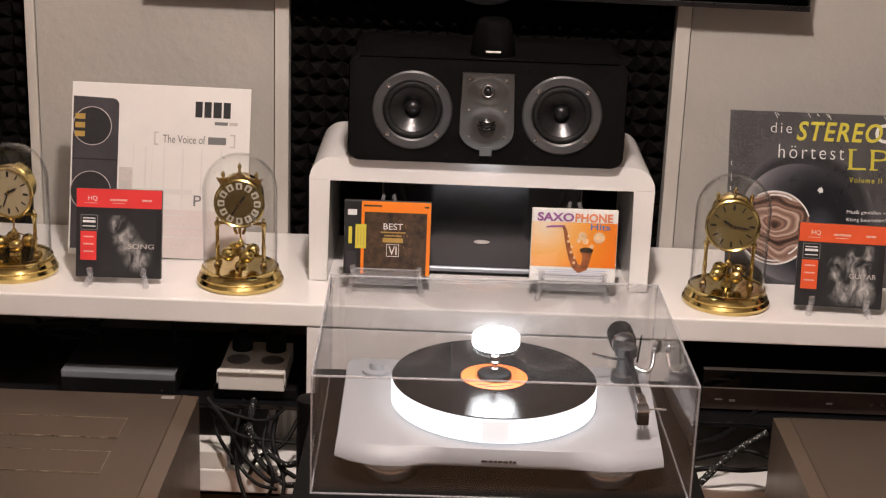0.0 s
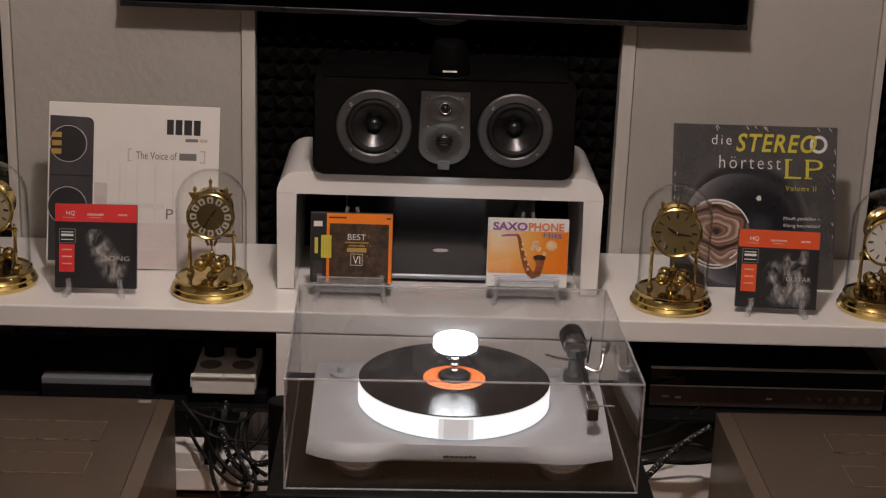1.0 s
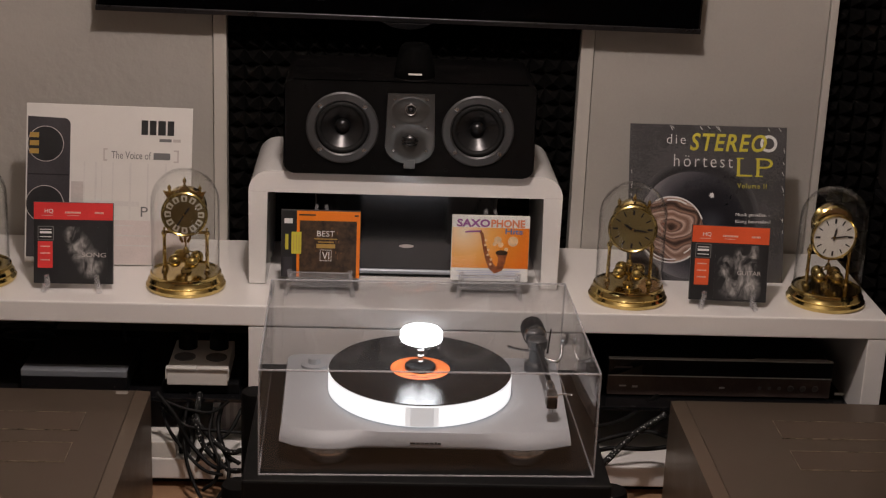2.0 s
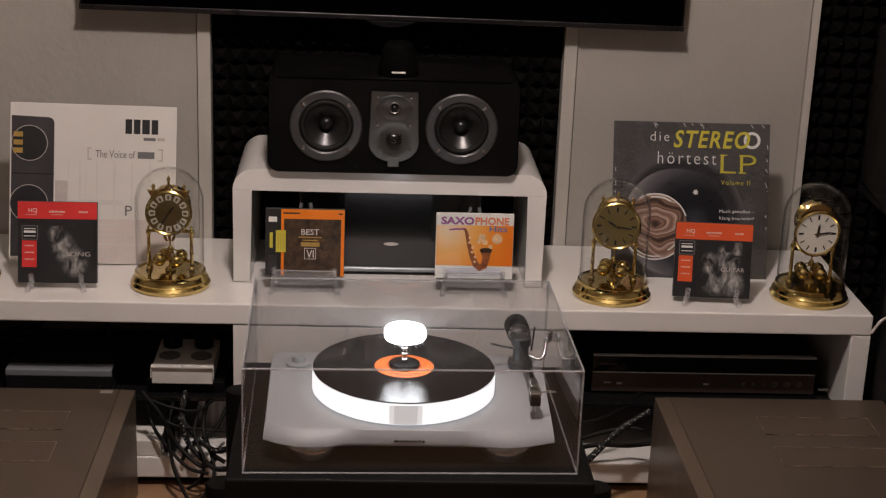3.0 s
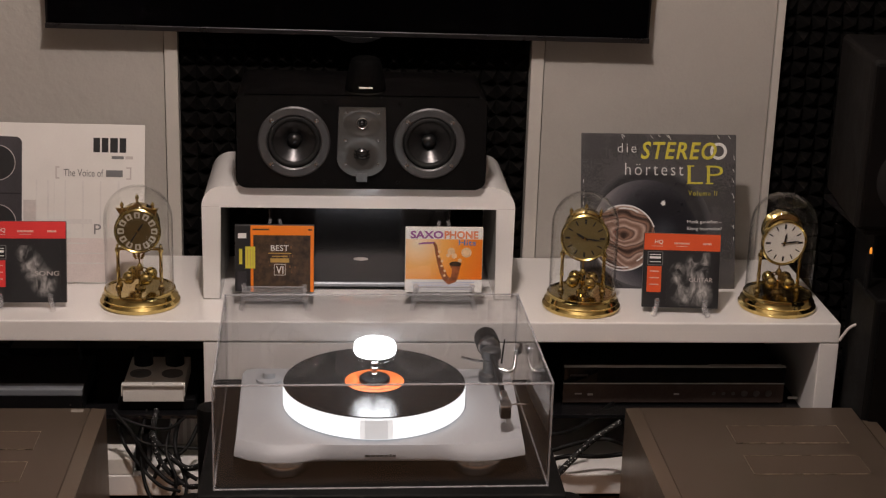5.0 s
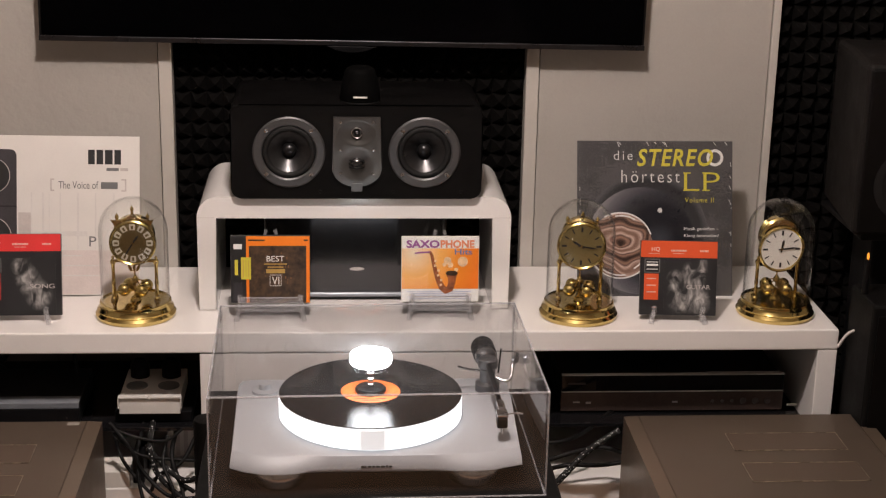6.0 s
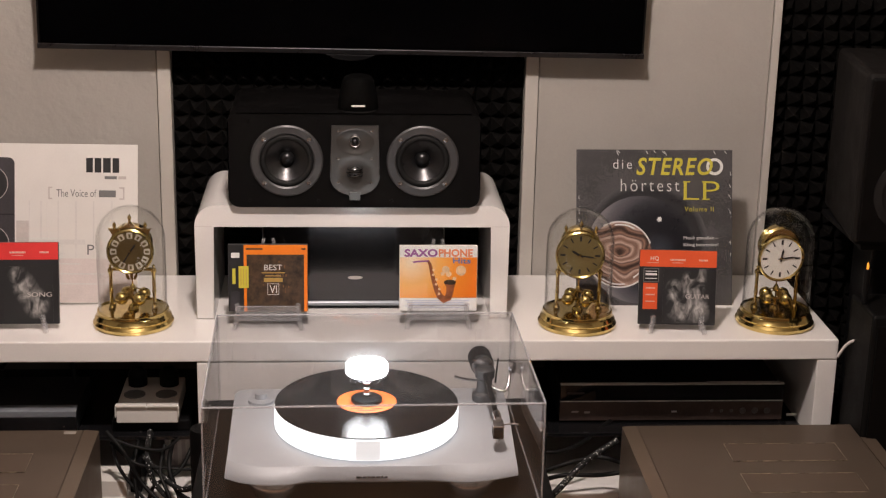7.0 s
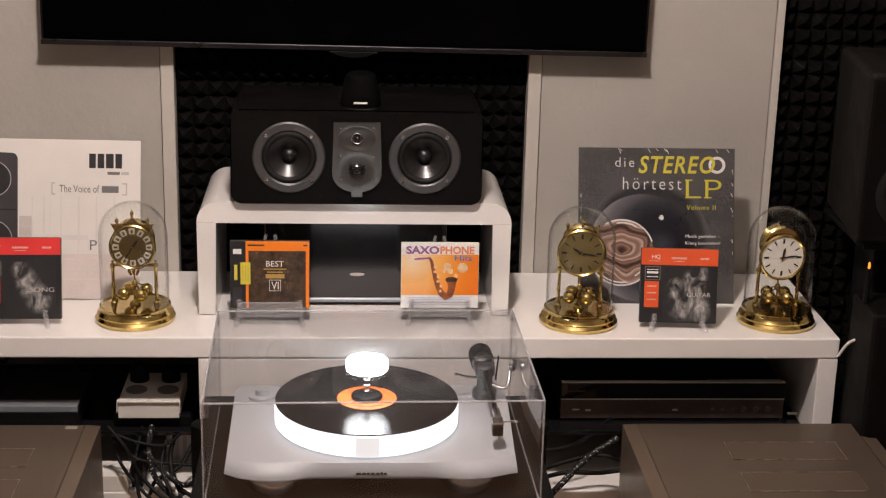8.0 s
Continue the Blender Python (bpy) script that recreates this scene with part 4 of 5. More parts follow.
# the saxophone disc
easel(0.158, 0.092, 0.030, 0.112, 0, 0.012, 0.135)
sax = disc_case("compact_disc", 0.158, 0.083, 0.0315, 6, 0.151, 0.129, "white and orange saxophone disc in a clear case", 0, "white_plastic", 0.010)
patch("paper_front", -0.0745, 0.0745, 0.0006, 0.1284, "white_ink", sax)
sun = part("orange_picture", box(-0.0745, 0.0745, -0.0009, -0.0005, -0.039, 0.041), "sunset", sax, "orange watercolour picture")
sun.matrix_local = pose(0, 0, 0.065)
writing("SAXO", -0.066, 0.107, 0.064, 0.0155, "purple", sax, -0.0010, 0, 0.035)
writing("PHONE", 0.000, 0.107, 0.066, 0.0155, "coral", sax, -0.0010, 0, 0.035)
writing("Hits", 0.028, 0.094, 0.034, 0.011, "blue", sax, -0.0012, 0, 0.01)


def horn(points, radii, bm):
    """A flat drawn tube with a width of its own at each point."""
    left, right = [], []
    for k, (x, z) in enumerate(points):
        x0, z0 = points[max(k - 1, 0)]
        x1, z1 = points[min(k + 1, len(points) - 1)]
        d = math.hypot(x1 - x0, z1 - z0)
        nx, nz = -(z1 - z0) / d, (x1 - x0) / d
        left.append(bm.verts.new((x + nx * radii[k], -0.00135, z + nz * radii[k])))
        right.append(bm.verts.new((x - nx * radii[k], -0.00135, z - nz * radii[k])))
    for k in range(len(points) - 1):
        bm.faces.new((left[k], right[k], right[k + 1], left[k + 1]))
    made = bmesh.ops.extrude_face_region(bm, geom=list(bm.faces))
    for v in made["geom"]:
        if isinstance(v, bmesh.types.BMVert):
            v.co.y = -0.0009
    return bm


part("printed_mouthpiece", horn([(-0.050, 0.0965), (-0.040, 0.098), (-0.028, 0.0985), (-0.0195, 0.099)], [0.0012, 0.0018, 0.0016, 0.0018], bmesh.new()), "purple", sax)
part("printed_saxophone", horn([(-0.0205, 0.1000), (-0.0165, 0.0920), (-0.0135, 0.0780), (-0.0090, 0.0600), (-0.0030, 0.0420), (0.0035, 0.0290), (0.0110, 0.0225), (0.0190, 0.0260), (0.0225, 0.0370), (0.0235, 0.0480), (0.0225, 0.0570)], [0.0022, 0.0030, 0.0034, 0.0042, 0.0052, 0.0062, 0.0070, 0.0070, 0.0068, 0.0078, 0.0120], bmesh.new()), "sax_brown", sax, "drawn saxophone in brown and gold")
part("printed_bell_mouth", lathe([(0, 0), (0.0118, 0), (0.0118, 0.0003), (0, 0.0003)], 28, m=Matrix.Translation((0.0225, -0.00155, 0.0572)) @ UPRIGHT @ Matrix.Diagonal((1, 0.42, 1, 1))), "brown_print", sax)
for k in range(6):
    z = 0.034 + 0.0095 * k
    part("printed_key", disc(-0.0005 - (z - 0.04) * 0.30 + 0.0035 * (k % 2), z, 0.0026, -0.0014, 0.0003, 10), "peach", sax)
for cx, cz, r in ((0.014, 0.082, 0.0075), (0.020, 0.073, 0.0055), (0.008, 0.074, 0.004), (0.031, 0.064, 0.004)):
    part("paint_blot", disc(cx, cz, r, -0.0009, 0.0003, 11), "peach", sax)
part("round_sticker", disc(0.0436, 0.080, 0.010, -0.0010, 0.0004, 24), "peach", sax)
for i in range(5):
    patch("unreadable_line", -0.064 + 0.004 * (i % 3), 0.060 - 0.009 * (i % 2), 0.0195 - 0.0034 * i, 0.0208 - 0.0034 * i, "pale_blue", sax, -0.0005, 0.0003)
part("clear_cover", box(-0.0755, 0.0755, -0.0032, -0.0022, 0.0, 0.129, 0.0004), "glass", sax, "clear plastic cover").visible_shadow = False


# ---- record sleeves ----
def sleeve(x, y0, lean, label, mat, turn=0.0, w=0.318):
    s = thing("record_sleeve", pose(x, y0, SHELF, -lean, 0, turn), label, "record sleeve", "record sleeves against the wall")
    part("cardboard", box(-w / 2, w / 2, 0.0, 0.004, 0.0, 0.318, 0.0008), mat, s)
    return s


lp = sleeve(0.609, 0.203, 16.8, "shrink-wrapped dark grey record sleeve with a chrome bell and yellow title", "sleeve_dark", 0, 0.322)
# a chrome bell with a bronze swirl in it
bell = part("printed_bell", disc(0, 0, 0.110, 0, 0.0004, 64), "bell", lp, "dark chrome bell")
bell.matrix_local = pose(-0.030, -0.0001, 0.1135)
shade = part("printed_shadow", disc(0, 0, 0.128, 0, 0.0003, 64), "shade_print", lp, "grey curve behind the bell")
shade.matrix_local = pose(-0.018, -0.00002, 0.124)
rose = part("printed_swirl", disc(0, 0, 0.066, 0, 0.0004, 64), "rose", lp, "bronze and pink swirl")
rose.matrix_local = pose(-0.072, -0.0006, 0.104)
bm = bmesh.new()
for r, a0, a1 in ((0.067, 20, 120), (0.067, 190, 330), (0.061, 60, 100), (0.061, 230, 280), (0.055, 300, 360)):
    pts = [(-0.072 + r * math.cos(radians(a0 + (a1 - a0) * i / 8)), -0.0012, 0.104 + r * math.sin(radians(a0 + (a1 - a0) * i / 8))) for i in range(9)]
    tube(pts, 0.0016, 5, bm, 3)
for v in bm.verts:
    v.co.y = -0.0011 + (v.co.y + 0.0012) * 0.12
part("printed_highlight", bm, "white_ink", lp, "white gleams on the bell")
part("printed_glint", prism([((0.0065 if k % 2 == 0 else 0.0040) * math.cos(radians(30 * k + 10)) * (1.0 if k % 4 else 0.8), (0.0065 if k % 2 == 0 else 0.0040) * math.sin(radians(30 * k + 10))) for k in range(12)], 0.0, 0.0003, m=Matrix.Translation((0.010, -0.0006, 0.176)) @ UPRIGHT), "white_ink", lp, "bright star-shaped glint")
writing("die", -0.086, 0.279, 0.039, 0.019, "white_ink", lp, bold=-0.010, space=1.3)
writing("STEREO", -0.038, 0.266, 0.158, 0.036, "yellow", lp, -0.0008, 0.22, 0.018, 1.14)
part("printed_ring", disc(0.124, 0.284, 0.0175, -0.0004, 0.0003, 32, None, 0.0115), "white_ink", lp, "white ring behind the last letter")
writing("hörtest", -0.070, 0.233, 0.121, 0.025, "white_ink", lp, bold=-0.010, space=1.3)
writing("LP", 0.060, 0.216, 0.074, 0.038, "yellow", lp, -0.0008, 0, -0.012)
for x0, x1, z0, z1 in ((0.0585, 0.0735, 0.2515, 0.2540), (0.0585, 0.066, 0.2160, 0.2185), (0.098, 0.1045, 0.2515, 0.2540), (0.098, 0.1135, 0.2160, 0.2185)):
    patch("serif", x0, x1, z0, z1, "yellow", lp, -0.0004, 0.0004)
writing("Volume II", 0.062, 0.192, 0.060, 0.010, "yellow", lp, space=1.25)
for i, (words, w) in enumerate((("Musik genießen –", 0.072), ("Klang beurteilen!", 0.072), ("Mit dem Hörtest-", 0.066))):
    writing(words, 0.060, 0.133 - 0.014 * i, w, 0.0085, "white_ink", lp)
film = clear("shrink_film", (0.97, 0.97, 0.97), 0.10, 1.25)
part("shrink_film", box(-0.1605, 0.1605, -0.0026, -0.0020, -0.0004, 0.3195), film, lp, "glossy shrink wrap").visible_shadow = False
for i in range(26):
    side = i % 3
    a, l = random.uniform(0.02, 0.30), random.uniform(0.003, 0.010)
    if side < 2:
        x = 0.157 if side else -0.156
        line = [(x, -0.0028, a), (x + random.uniform(-0.005, 0.002), -0.0031, a + l)]
    else:
        line = [(a - 0.155, -0.0028, 0.316), (a - 0.150, -0.0031, 0.316 - l)]
    part("film_crease", tube(line, 0.0006, 4, None, 2), "white_ink", lp)

el = sleeve(-0.601, 0.210, 14.0, "white printed record sleeve with a loudspeaker and pale room picture", "sleeve_white", 3.0, 0.326)
el.matrix_world = pose(-0.601, 0.210, SHELF + 0.0036, -14.0, 1.2, 3.0)
shoulder = [(-0.160, 0.012), (-0.077, 0.012)] + [(-0.089 + 0.012 * math.cos(radians(a)), 0.278 + 0.012 * math.sin(radians(a))) for a in range(0, 91, 15)] + [(-0.160, 0.292)]
part("printed_speaker", prism(shoulder, -0.0001, 0.0005, m=UPRIGHT), "slate", el, "dark loudspeaker picture")
patch("printed_seam", -0.160, -0.077, 0.176, 0.1785, "ink", el, -0.0005, 0.0002)
for cx, cz, r in ((-0.135, 0.238, 0.034), (-0.135, 0.118, 0.036)):
    part("printed_driver", disc(cx + 0.01, cz, r, -0.0005, 0.0004, 40), "card_black", el)
    part("driver_rim", disc(cx + 0.01, cz, r + 0.0015, -0.0005, 0.0003, 40, None, r + 0.0002), "pale_grey", el)
for z in (0.218, 0.234, 0.250):
    patch("gold_bar", -0.156, -0.138, z, z + 0.010, "gold_ink", el, -0.0009, 0.0003)
patch("pale_floor", -0.076, 0.1615, 0.002, 0.090, "pale_pink", el, 0, 0.0003, "pale pink printed floor")
patch("pale_bench", -0.072, 0.060, 0.118, 0.128, "faint", el, 0, 0.0003)
for x, w in ((-0.050, 0.003), (-0.028, 0.004), (-0.015, 0.0015), (0.006, 0.003), (0.040, 0.004), (0.075, 0.003), (0.110, 0.004)):
    patch("pale_column", x, x + w, 0.092, 0.205, "faint", el, 0, 0.00025)
patch("pale_box", -0.074, -0.050, 0.120, 0.165, "pale_grey", el, 0, 0.0004)
for i, (x0, x1) in enumerate(((-0.060, 0.02), (-0.04, 0.05), (0.0, 0.10), (-0.07, 0.12))):
    patch("pale_stripe", x0, x1, 0.098 - 0.02 * i, 0.1005 - 0.02 * i, "faint", el, -0.0003, 0.0003)
# the maker's mark, as plain upright bars
for x, w in ((0.062, 0.013), (0.0785, 0.013), (0.095, 0.015), (0.1135, 0.013)):
    patch("logo_bar", x, x + w, 0.262, 0.291, "ink", el)
patch("unreadable_line", 0.098, 0.122, 0.249, 0.255, "ink_grey", el)
patch("unreadable_line", 0.125, 0.140, 0.249, 0.255, "pale_grey", el)
writing("The Voice of", 0.004, 0.213, 0.078, 0.015, "ink_grey", el)
patch("logo_bar", 0.087, 0.120, 0.213, 0.2265, "ink_grey", el)
for x, s in ((-0.012, 1), (0.134, -1)):
    patch("bracket", x, x + 0.003, 0.208, 0.233, "pale_grey", el)
    patch("bracket", min(x, x + s * 0.007), max(x, x + s * 0.007) + 0.001, 0.230, 0.233, "pale_grey", el, -0.0003, 0.0004)
    patch("bracket", min(x, x + s * 0.007), max(x, x + s * 0.007) + 0.001, 0.208, 0.211, "pale_grey", el, -0.0003, 0.0004)
writing("P", 0.064, 0.098, 0.014, 0.020, "ink_grey", el)


# ---- turntable on its black rack ----
COVER = dict(x0=-0.2415, x1=0.2765, y0=-0.5915, y1=-0.1805, z0=0.5645, z1=0.740)
rack = thing("rack", Matrix.Translation((0.022, -0.38, FLOOR)), "black hi-fi rack with round posts under the turntable", "rack")
part("top_board", box(-0.285, 0.285, -0.235, 0.235, 0.291, 0.3285, 0.004), "rack_black", rack)
part("lower_board", box(-0.285, 0.285, -0.235, 0.235, 0.05, 0.08, 0.004), "black", rack)
for sx in (-0.296, 0.296):
    for sy in (-0.165, 0.2):
        part("post", lathe([(0, 0), (0.026, 0), (0.026, 0.282), (0.024, 0.288), (0, 0.290)], 28, m=Matrix.Translation((sx, sy, 0))), "satin_black", rack, smooth=40)

cover = thing("dust_cover", pose((COVER["x0"] + COVER["x1"]) / 2, (COVER["y0"] + COVER["y1"]) / 2, COVER["z0"], 0, 0, 1.2), "large clear acrylic dust cover over the turntable", "dust cover")
hw, hd, hz, th = (COVER["x1"] - COVER["x0"]) / 2, (COVER["y1"] - COVER["y0"]) / 2, COVER["z1"] - COVER["z0"], 0.004
for name, b in (("front_pane", (-hw, hw, -hd, -hd + th, 0, hz - th - 0.0002)), ("back_pane", (-hw, hw, hd - th, hd, 0, hz - th - 0.0002)),
                ("side_pane", (-hw, -hw + th, -hd + th, hd - th, 0, hz - th - 0.0002)), ("side_pane", (hw - th, hw, -hd + th, hd - th, 0, hz - th - 0.0002))):
    part(name, box(*b), "acrylic", cover).visible_shadow = False
top = part("top_pane", box(-hw, hw, -hd, hd, -th, 0), "acrylic_hazy", cover, "clear top with a mirror-like gloss")
top.visible_shadow = False
top.matrix_local = pose(0, 0, hz)
e = 0.0014
for name, b in (("edge", (-hw - e, hw + e, -hd - e, -hd + e, hz - e * 2, hz)), ("edge", (-hw - e, hw + e, hd - e, hd + e, hz - e * 2, hz)),
                ("edge", (-hw - e, -hw + e, -hd, hd, hz - e * 2, hz)), ("edge", (hw - e, hw + e, -hd, hd, hz - e * 2, hz)),
                ("edge", (-hw - e, -hw + e, -hd - e, -hd + e, 0, hz)), ("edge", (hw - e, hw + e, -hd - e, -hd + e, 0, hz)),
                ("edge", (-hw - e, -hw + e, hd - e, hd + e, 0, hz)), ("edge", (hw - e, hw + e, hd - e, hd + e, 0, hz)),
                ("edge", (-hw - e, hw + e, -hd - e, -hd + e, 0, e * 2)), ("edge", (-hw - e, -hw + e, -hd, hd, 0, e * 2)), ("edge", (hw - e, hw + e, -hd, hd, 0, e * 2))):
    part(name, box(*b, 0.0008, 1), "acrylic_edge", cover, "polished pale edge").visible_shadow = False

TX, TY = 0.0125, -0.391
tt = thing("turntable", Matrix.Translation((TX, TY, COVER["z0"])), "silver turntable with a thick white platter and a record on it", "turntable")
PLINTH, TOP, PLATTER = 0.031, 0.0555, 0.062
front = -0.167
# wavy front: the edge swells over both front feet and draws back to a flat face between them
outline = [(-0.2225, -0.152), (-0.200, -0.167), (-0.172, -0.1765), (-0.1495, -0.179), (-0.122, -0.1765), (-0.098, -0.170), (-0.070, front), (0.095, front), (0.125, -0.170), (0.158, -0.173), (0.190, -0.168), (0.2365, -0.150)]
outline += [(0.2445, 0.07), (0.244, 0.135), (0.238, 0.152), (0.226, 0.158), (-0.205, 0.158), (-0.221, 0.152), (-0.2275, 0.136), (-0.2265, 0.07)]
bm = bmesh.new()
loops = []
for z, draw in ((PLINTH, 0.12), (PLINTH + 0.002, 0.0), (PLINTH + 0.006, 0.06), (PLINTH + 0.012, 0.26), (PLINTH + 0.018, 0.56), (TOP - 0.002, 0.86), (TOP, 1.0)):
    loop = []
    for x, y in outline:
        inset = 0.003 + (0.018 * min(1.0, max(0.0, (abs(x - 0.0125) - 0.075) / 0.05)) if y < -0.1 else 0.0)
        loop.append(bm.verts.new((x - math.copysign(0.003 * draw, x), y - math.copysign(inset * draw, y), z)))
    loops.append(loop)
for a, b in zip(loops, loops[1:]):
    for k in range(len(a)):
        bm.faces.new((a[k], a[(k + 1) % len(a)], b[(k + 1) % len(a)], b[k]))
bm.faces.new(loops[0])
bm.faces.new(loops[-1])
part("plinth", bm, "silver", tt, "satin silver plinth with a wavy front", 42)
for x, y in ((-0.145, -0.130), (0.16, -0.126), (0.0, 0.10)):
    part("foot", lathe([(0, 0), (0.035, 0), (0.041, 0.006), (0.043, 0.022), (0.038, PLINTH - 0.0005), (0, PLINTH - 0.0005)], 32, m=Matrix.Translation((x, y, 0))), "steel", tt, "low round metal foot", 40)
part("bearing", lathe([(0, TOP - 0.002), (0.060, TOP - 0.002), (0.060, PLATTER - 0.0035), (0, PLATTER - 0.0035)], 40), "silver", tt, smooth=40)
# the platter is no lamp: its piped light is put in as emission
part("platter", lathe([(0, PLATTER - 0.003), (0.149, PLATTER - 0.003), (0.151, PLATTER - 0.001), (0.151, PLATTER + 0.030), (0.149, PLATTER + 0.0325), (0, PLATTER + 0.0325)], 96), "frosted", tt, "thick white frosted platter, lamp light inside it given as emission", 40)
# two thin overlays paint the shaded notch at the front of the rim
for reach, r, mat in ((10, 0.1514, "frosted_mid"), (7, 0.1518, "frosted_dim")):
    seg = [-90 + reach * k / 6 for k in range(-6, 7)]
    part("dim_segment", prism([(r * math.cos(radians(a)), r * math.sin(radians(a))) for a in seg] + [(0.150 * math.cos(radians(a)), 0.150 * math.sin(radians(a))) for a in reversed(seg)], PLATTER - 0.0012, PLATTER + 0.0310), mat, tt, "shaded stretch of the platter rim, painted greyer")
Z = PLATTER + 0.033
x = -0.018
for w, high in ((0.0085, 0.0034), (0.0060, 0.0034), (0.0045, 0.0034), (0.0060, 0.0034), (0.0065, 0.0034), (0.0035, 0.0048), (0.0050, 0.0034)):
    part("logo_bar", box(x, x + w, front - 0.0008, front + 0.001, PLINTH + 0.0075, PLINTH + 0.0075 + 0.75 * high), "ink", tt, "small dark mark on the plinth front")
    x += w + 0.0014
record = thing("record", Matrix.Translation((TX, TY, COVER["z0"] + Z)), "black vinyl record with an orange label on the platter", "record")
part("vinyl", lathe([(0, 0.0), (0.149, 0.0), (0.1505, 0.0012), (0.149, 0.0022), (0.052, 0.0018), (0, 0.0018)], 128), "vinyl", record, "grooved black vinyl", 30)
part("label", lathe([(0.0, 0.002), (0.049, 0.002), (0.049, 0.0023), (0, 0.0023)], 64), "orange_label", record, "orange paper label")
for y0, x0, x1 in ((-0.0335, -0.026, -0.006), (-0.0335, 0.008, 0.026), (-0.040, -0.014, 0.014)):
    part("unreadable_line", box(x0, x1, y0, y0 + 0.0028, 0.0022, 0.0025), "ink", record)
# dark clamp, ringed chrome stem and a flat lit head over the spindle
clamp = thing("record_lamp", Matrix.Translation((TX, TY, COVER["z0"] + Z + 0.0023)), "small lit record lamp with a chrome stem standing on the spindle", "lamp")
part("clamp", lathe([(0, 0), (0.0245, 0), (0.0255, 0.002), (0.0255, 0.0055), (0.0235, 0.0075), (0.008, 0.008), (0, 0.008)], 40), "black", clamp, "round black clamp", 40)
stem = part("stem", lathe([(0, 0.0078), (0.0042, 0.0078), (0.0042, 0.0484), (0, 0.0484)], 18), "steel", clamp, "slim chrome stem", 40)
for z in (0.0125, 0.0225, 0.0325, 0.0425):
    part("ring", lathe([(0.0040, z - 0.0024), (0.0062, z - 0.0014), (0.0066, z), (0.0062, z + 0.0014), (0.0040, z + 0.0024)], 20), "steel", stem, smooth=60)
part("light_head", lathe([(0, 0.0485), (0.028, 0.0485), (0.0325, 0.0500), (0.0345, 0.0530), (0.0345, 0.0640), (0.0325, 0.0672), (0.028, 0.0688), (0, 0.0690)], 48), "led", clamp, "flat glowing white head", 50)

motor = part("motor_pulley", lathe([(0, PLATTER - 0.002), (0.022, PLATTER - 0.002), (0.022, PLATTER + 0.003), (0.011, PLATTER + 0.005), (0.010, PLATTER + 0.014), (0, PLATTER + 0.014)], 32, m=Matrix.Translation((-0.178, 0.100, TOP - PLATTER + 0.0018))), "silver", tt, "small motor pulley", 40)


def tonearm():
    px, py = 0.204, 0.104
    base = PLATTER - 0.002
    arm = part("tonearm", rod((px, py, base + 0.046), (px + 0.003, py - 0.172, base + 0.043), 0.0052, 0.0042), "black", tt, "black straight tonearm", 40)
    part("pivot_post", lathe([(0, TOP - 0.0005), (0.021, TOP - 0.0005), (0.021, base + 0.008), (0.014, base + 0.012), (0.013, base + 0.034), (0.017, base + 0.038), (0.017, base + 0.052), (0.012, base + 0.056), (0, base + 0.056)], 32, m=Matrix.Translation((px, py, 0))), "ringmetal", arm, "grey metal pivot", 40)
    part("counterweight", rod((px - 0.002, py + 0.028, base + 0.048), (px - 0.004, py + 0.066, base + 0.049), 0.0205, 0.0205, 32), "black", arm, "round black counterweight", 40)
    part("weight_ring", rod((px - 0.0015, py + 0.018, base + 0.048), (px - 0.002, py + 0.0285, base + 0.048), 0.018, 0.0195, 32), "steel", arm, smooth=40)
    hx, hy, hz2 = px + 0.003, py - 0.172, base + 0.043
    part("collar", rod((hx, hy, hz2), (hx + 0.001, hy - 0.014, hz2 - 0.001), 0.0066, 0.0066), "steel", arm, smooth=40)
    part("collar", rod((hx + 0.001, hy - 0.017, hz2 - 0.001), (hx + 0.001, hy - 0.024, hz2 - 0.002), 0.0062, 0.0062), "steel", arm, smooth=40)
    part("headshell", box(hx - 0.009, hx + 0.009, hy - 0.050, hy - 0.022, hz2 - 0.004, hz2 - 0.0005, 0.001), "steel", arm)
    part("cartridge", box(hx - 0.009, hx + 0.008, hy - 0.052, hy - 0.028, hz2 - 0.022, hz2 - 0.0045, 0.002), "black", arm, "black pickup cartridge")
    part("stylus", rod((hx, hy - 0.049, hz2 - 0.021), (hx, hy - 0.056, hz2 - 0.029), 0.0012, 0.0004, 8), "steel", arm)
    part("finger_lift", tube([(hx + 0.008, hy - 0.040, hz2 - 0.002), (hx + 0.022, hy - 0.042, hz2), (hx + 0.032, hy - 0.046, hz2 + 0.001)], 0.0015, 6), "steel", arm, smooth=60)
    part("lift_lever", tube([(px - 0.014, py + 0.002, base + 0.030), (px - 0.034, py - 0.002, base + 0.034), (px - 0.052, py - 0.010, base + 0.042)], 0.0022, 8), "steel", arm, smooth=60)
    part("anti_skate_arm", tube([(px + 0.012, py - 0.004, base + 0.020), (px + 0.030, py - 0.012, base + 0.016), (px + 0.040, py - 0.006, base + 0.022), (px + 0.044, py + 0.010, base + 0.040)], 0.003, 8), "steel", arm, smooth=60)
    for dx in (0.046, 0.066):
        part("thumb_wheel", rod((px + dx, py + 0.012, base + 0.050), (px + dx + 0.005, py + 0.009, base + 0.050), 0.0105, 0.0105, 24), "steel", arm, smooth=40)
    part("arm_rest", rod((px + 0.020, py + 0.016, base + 0.02), (px + 0.024, py + 0.018, base + 0.064), 0.0018, 0.0014, 8), "black", arm)


tonearm()


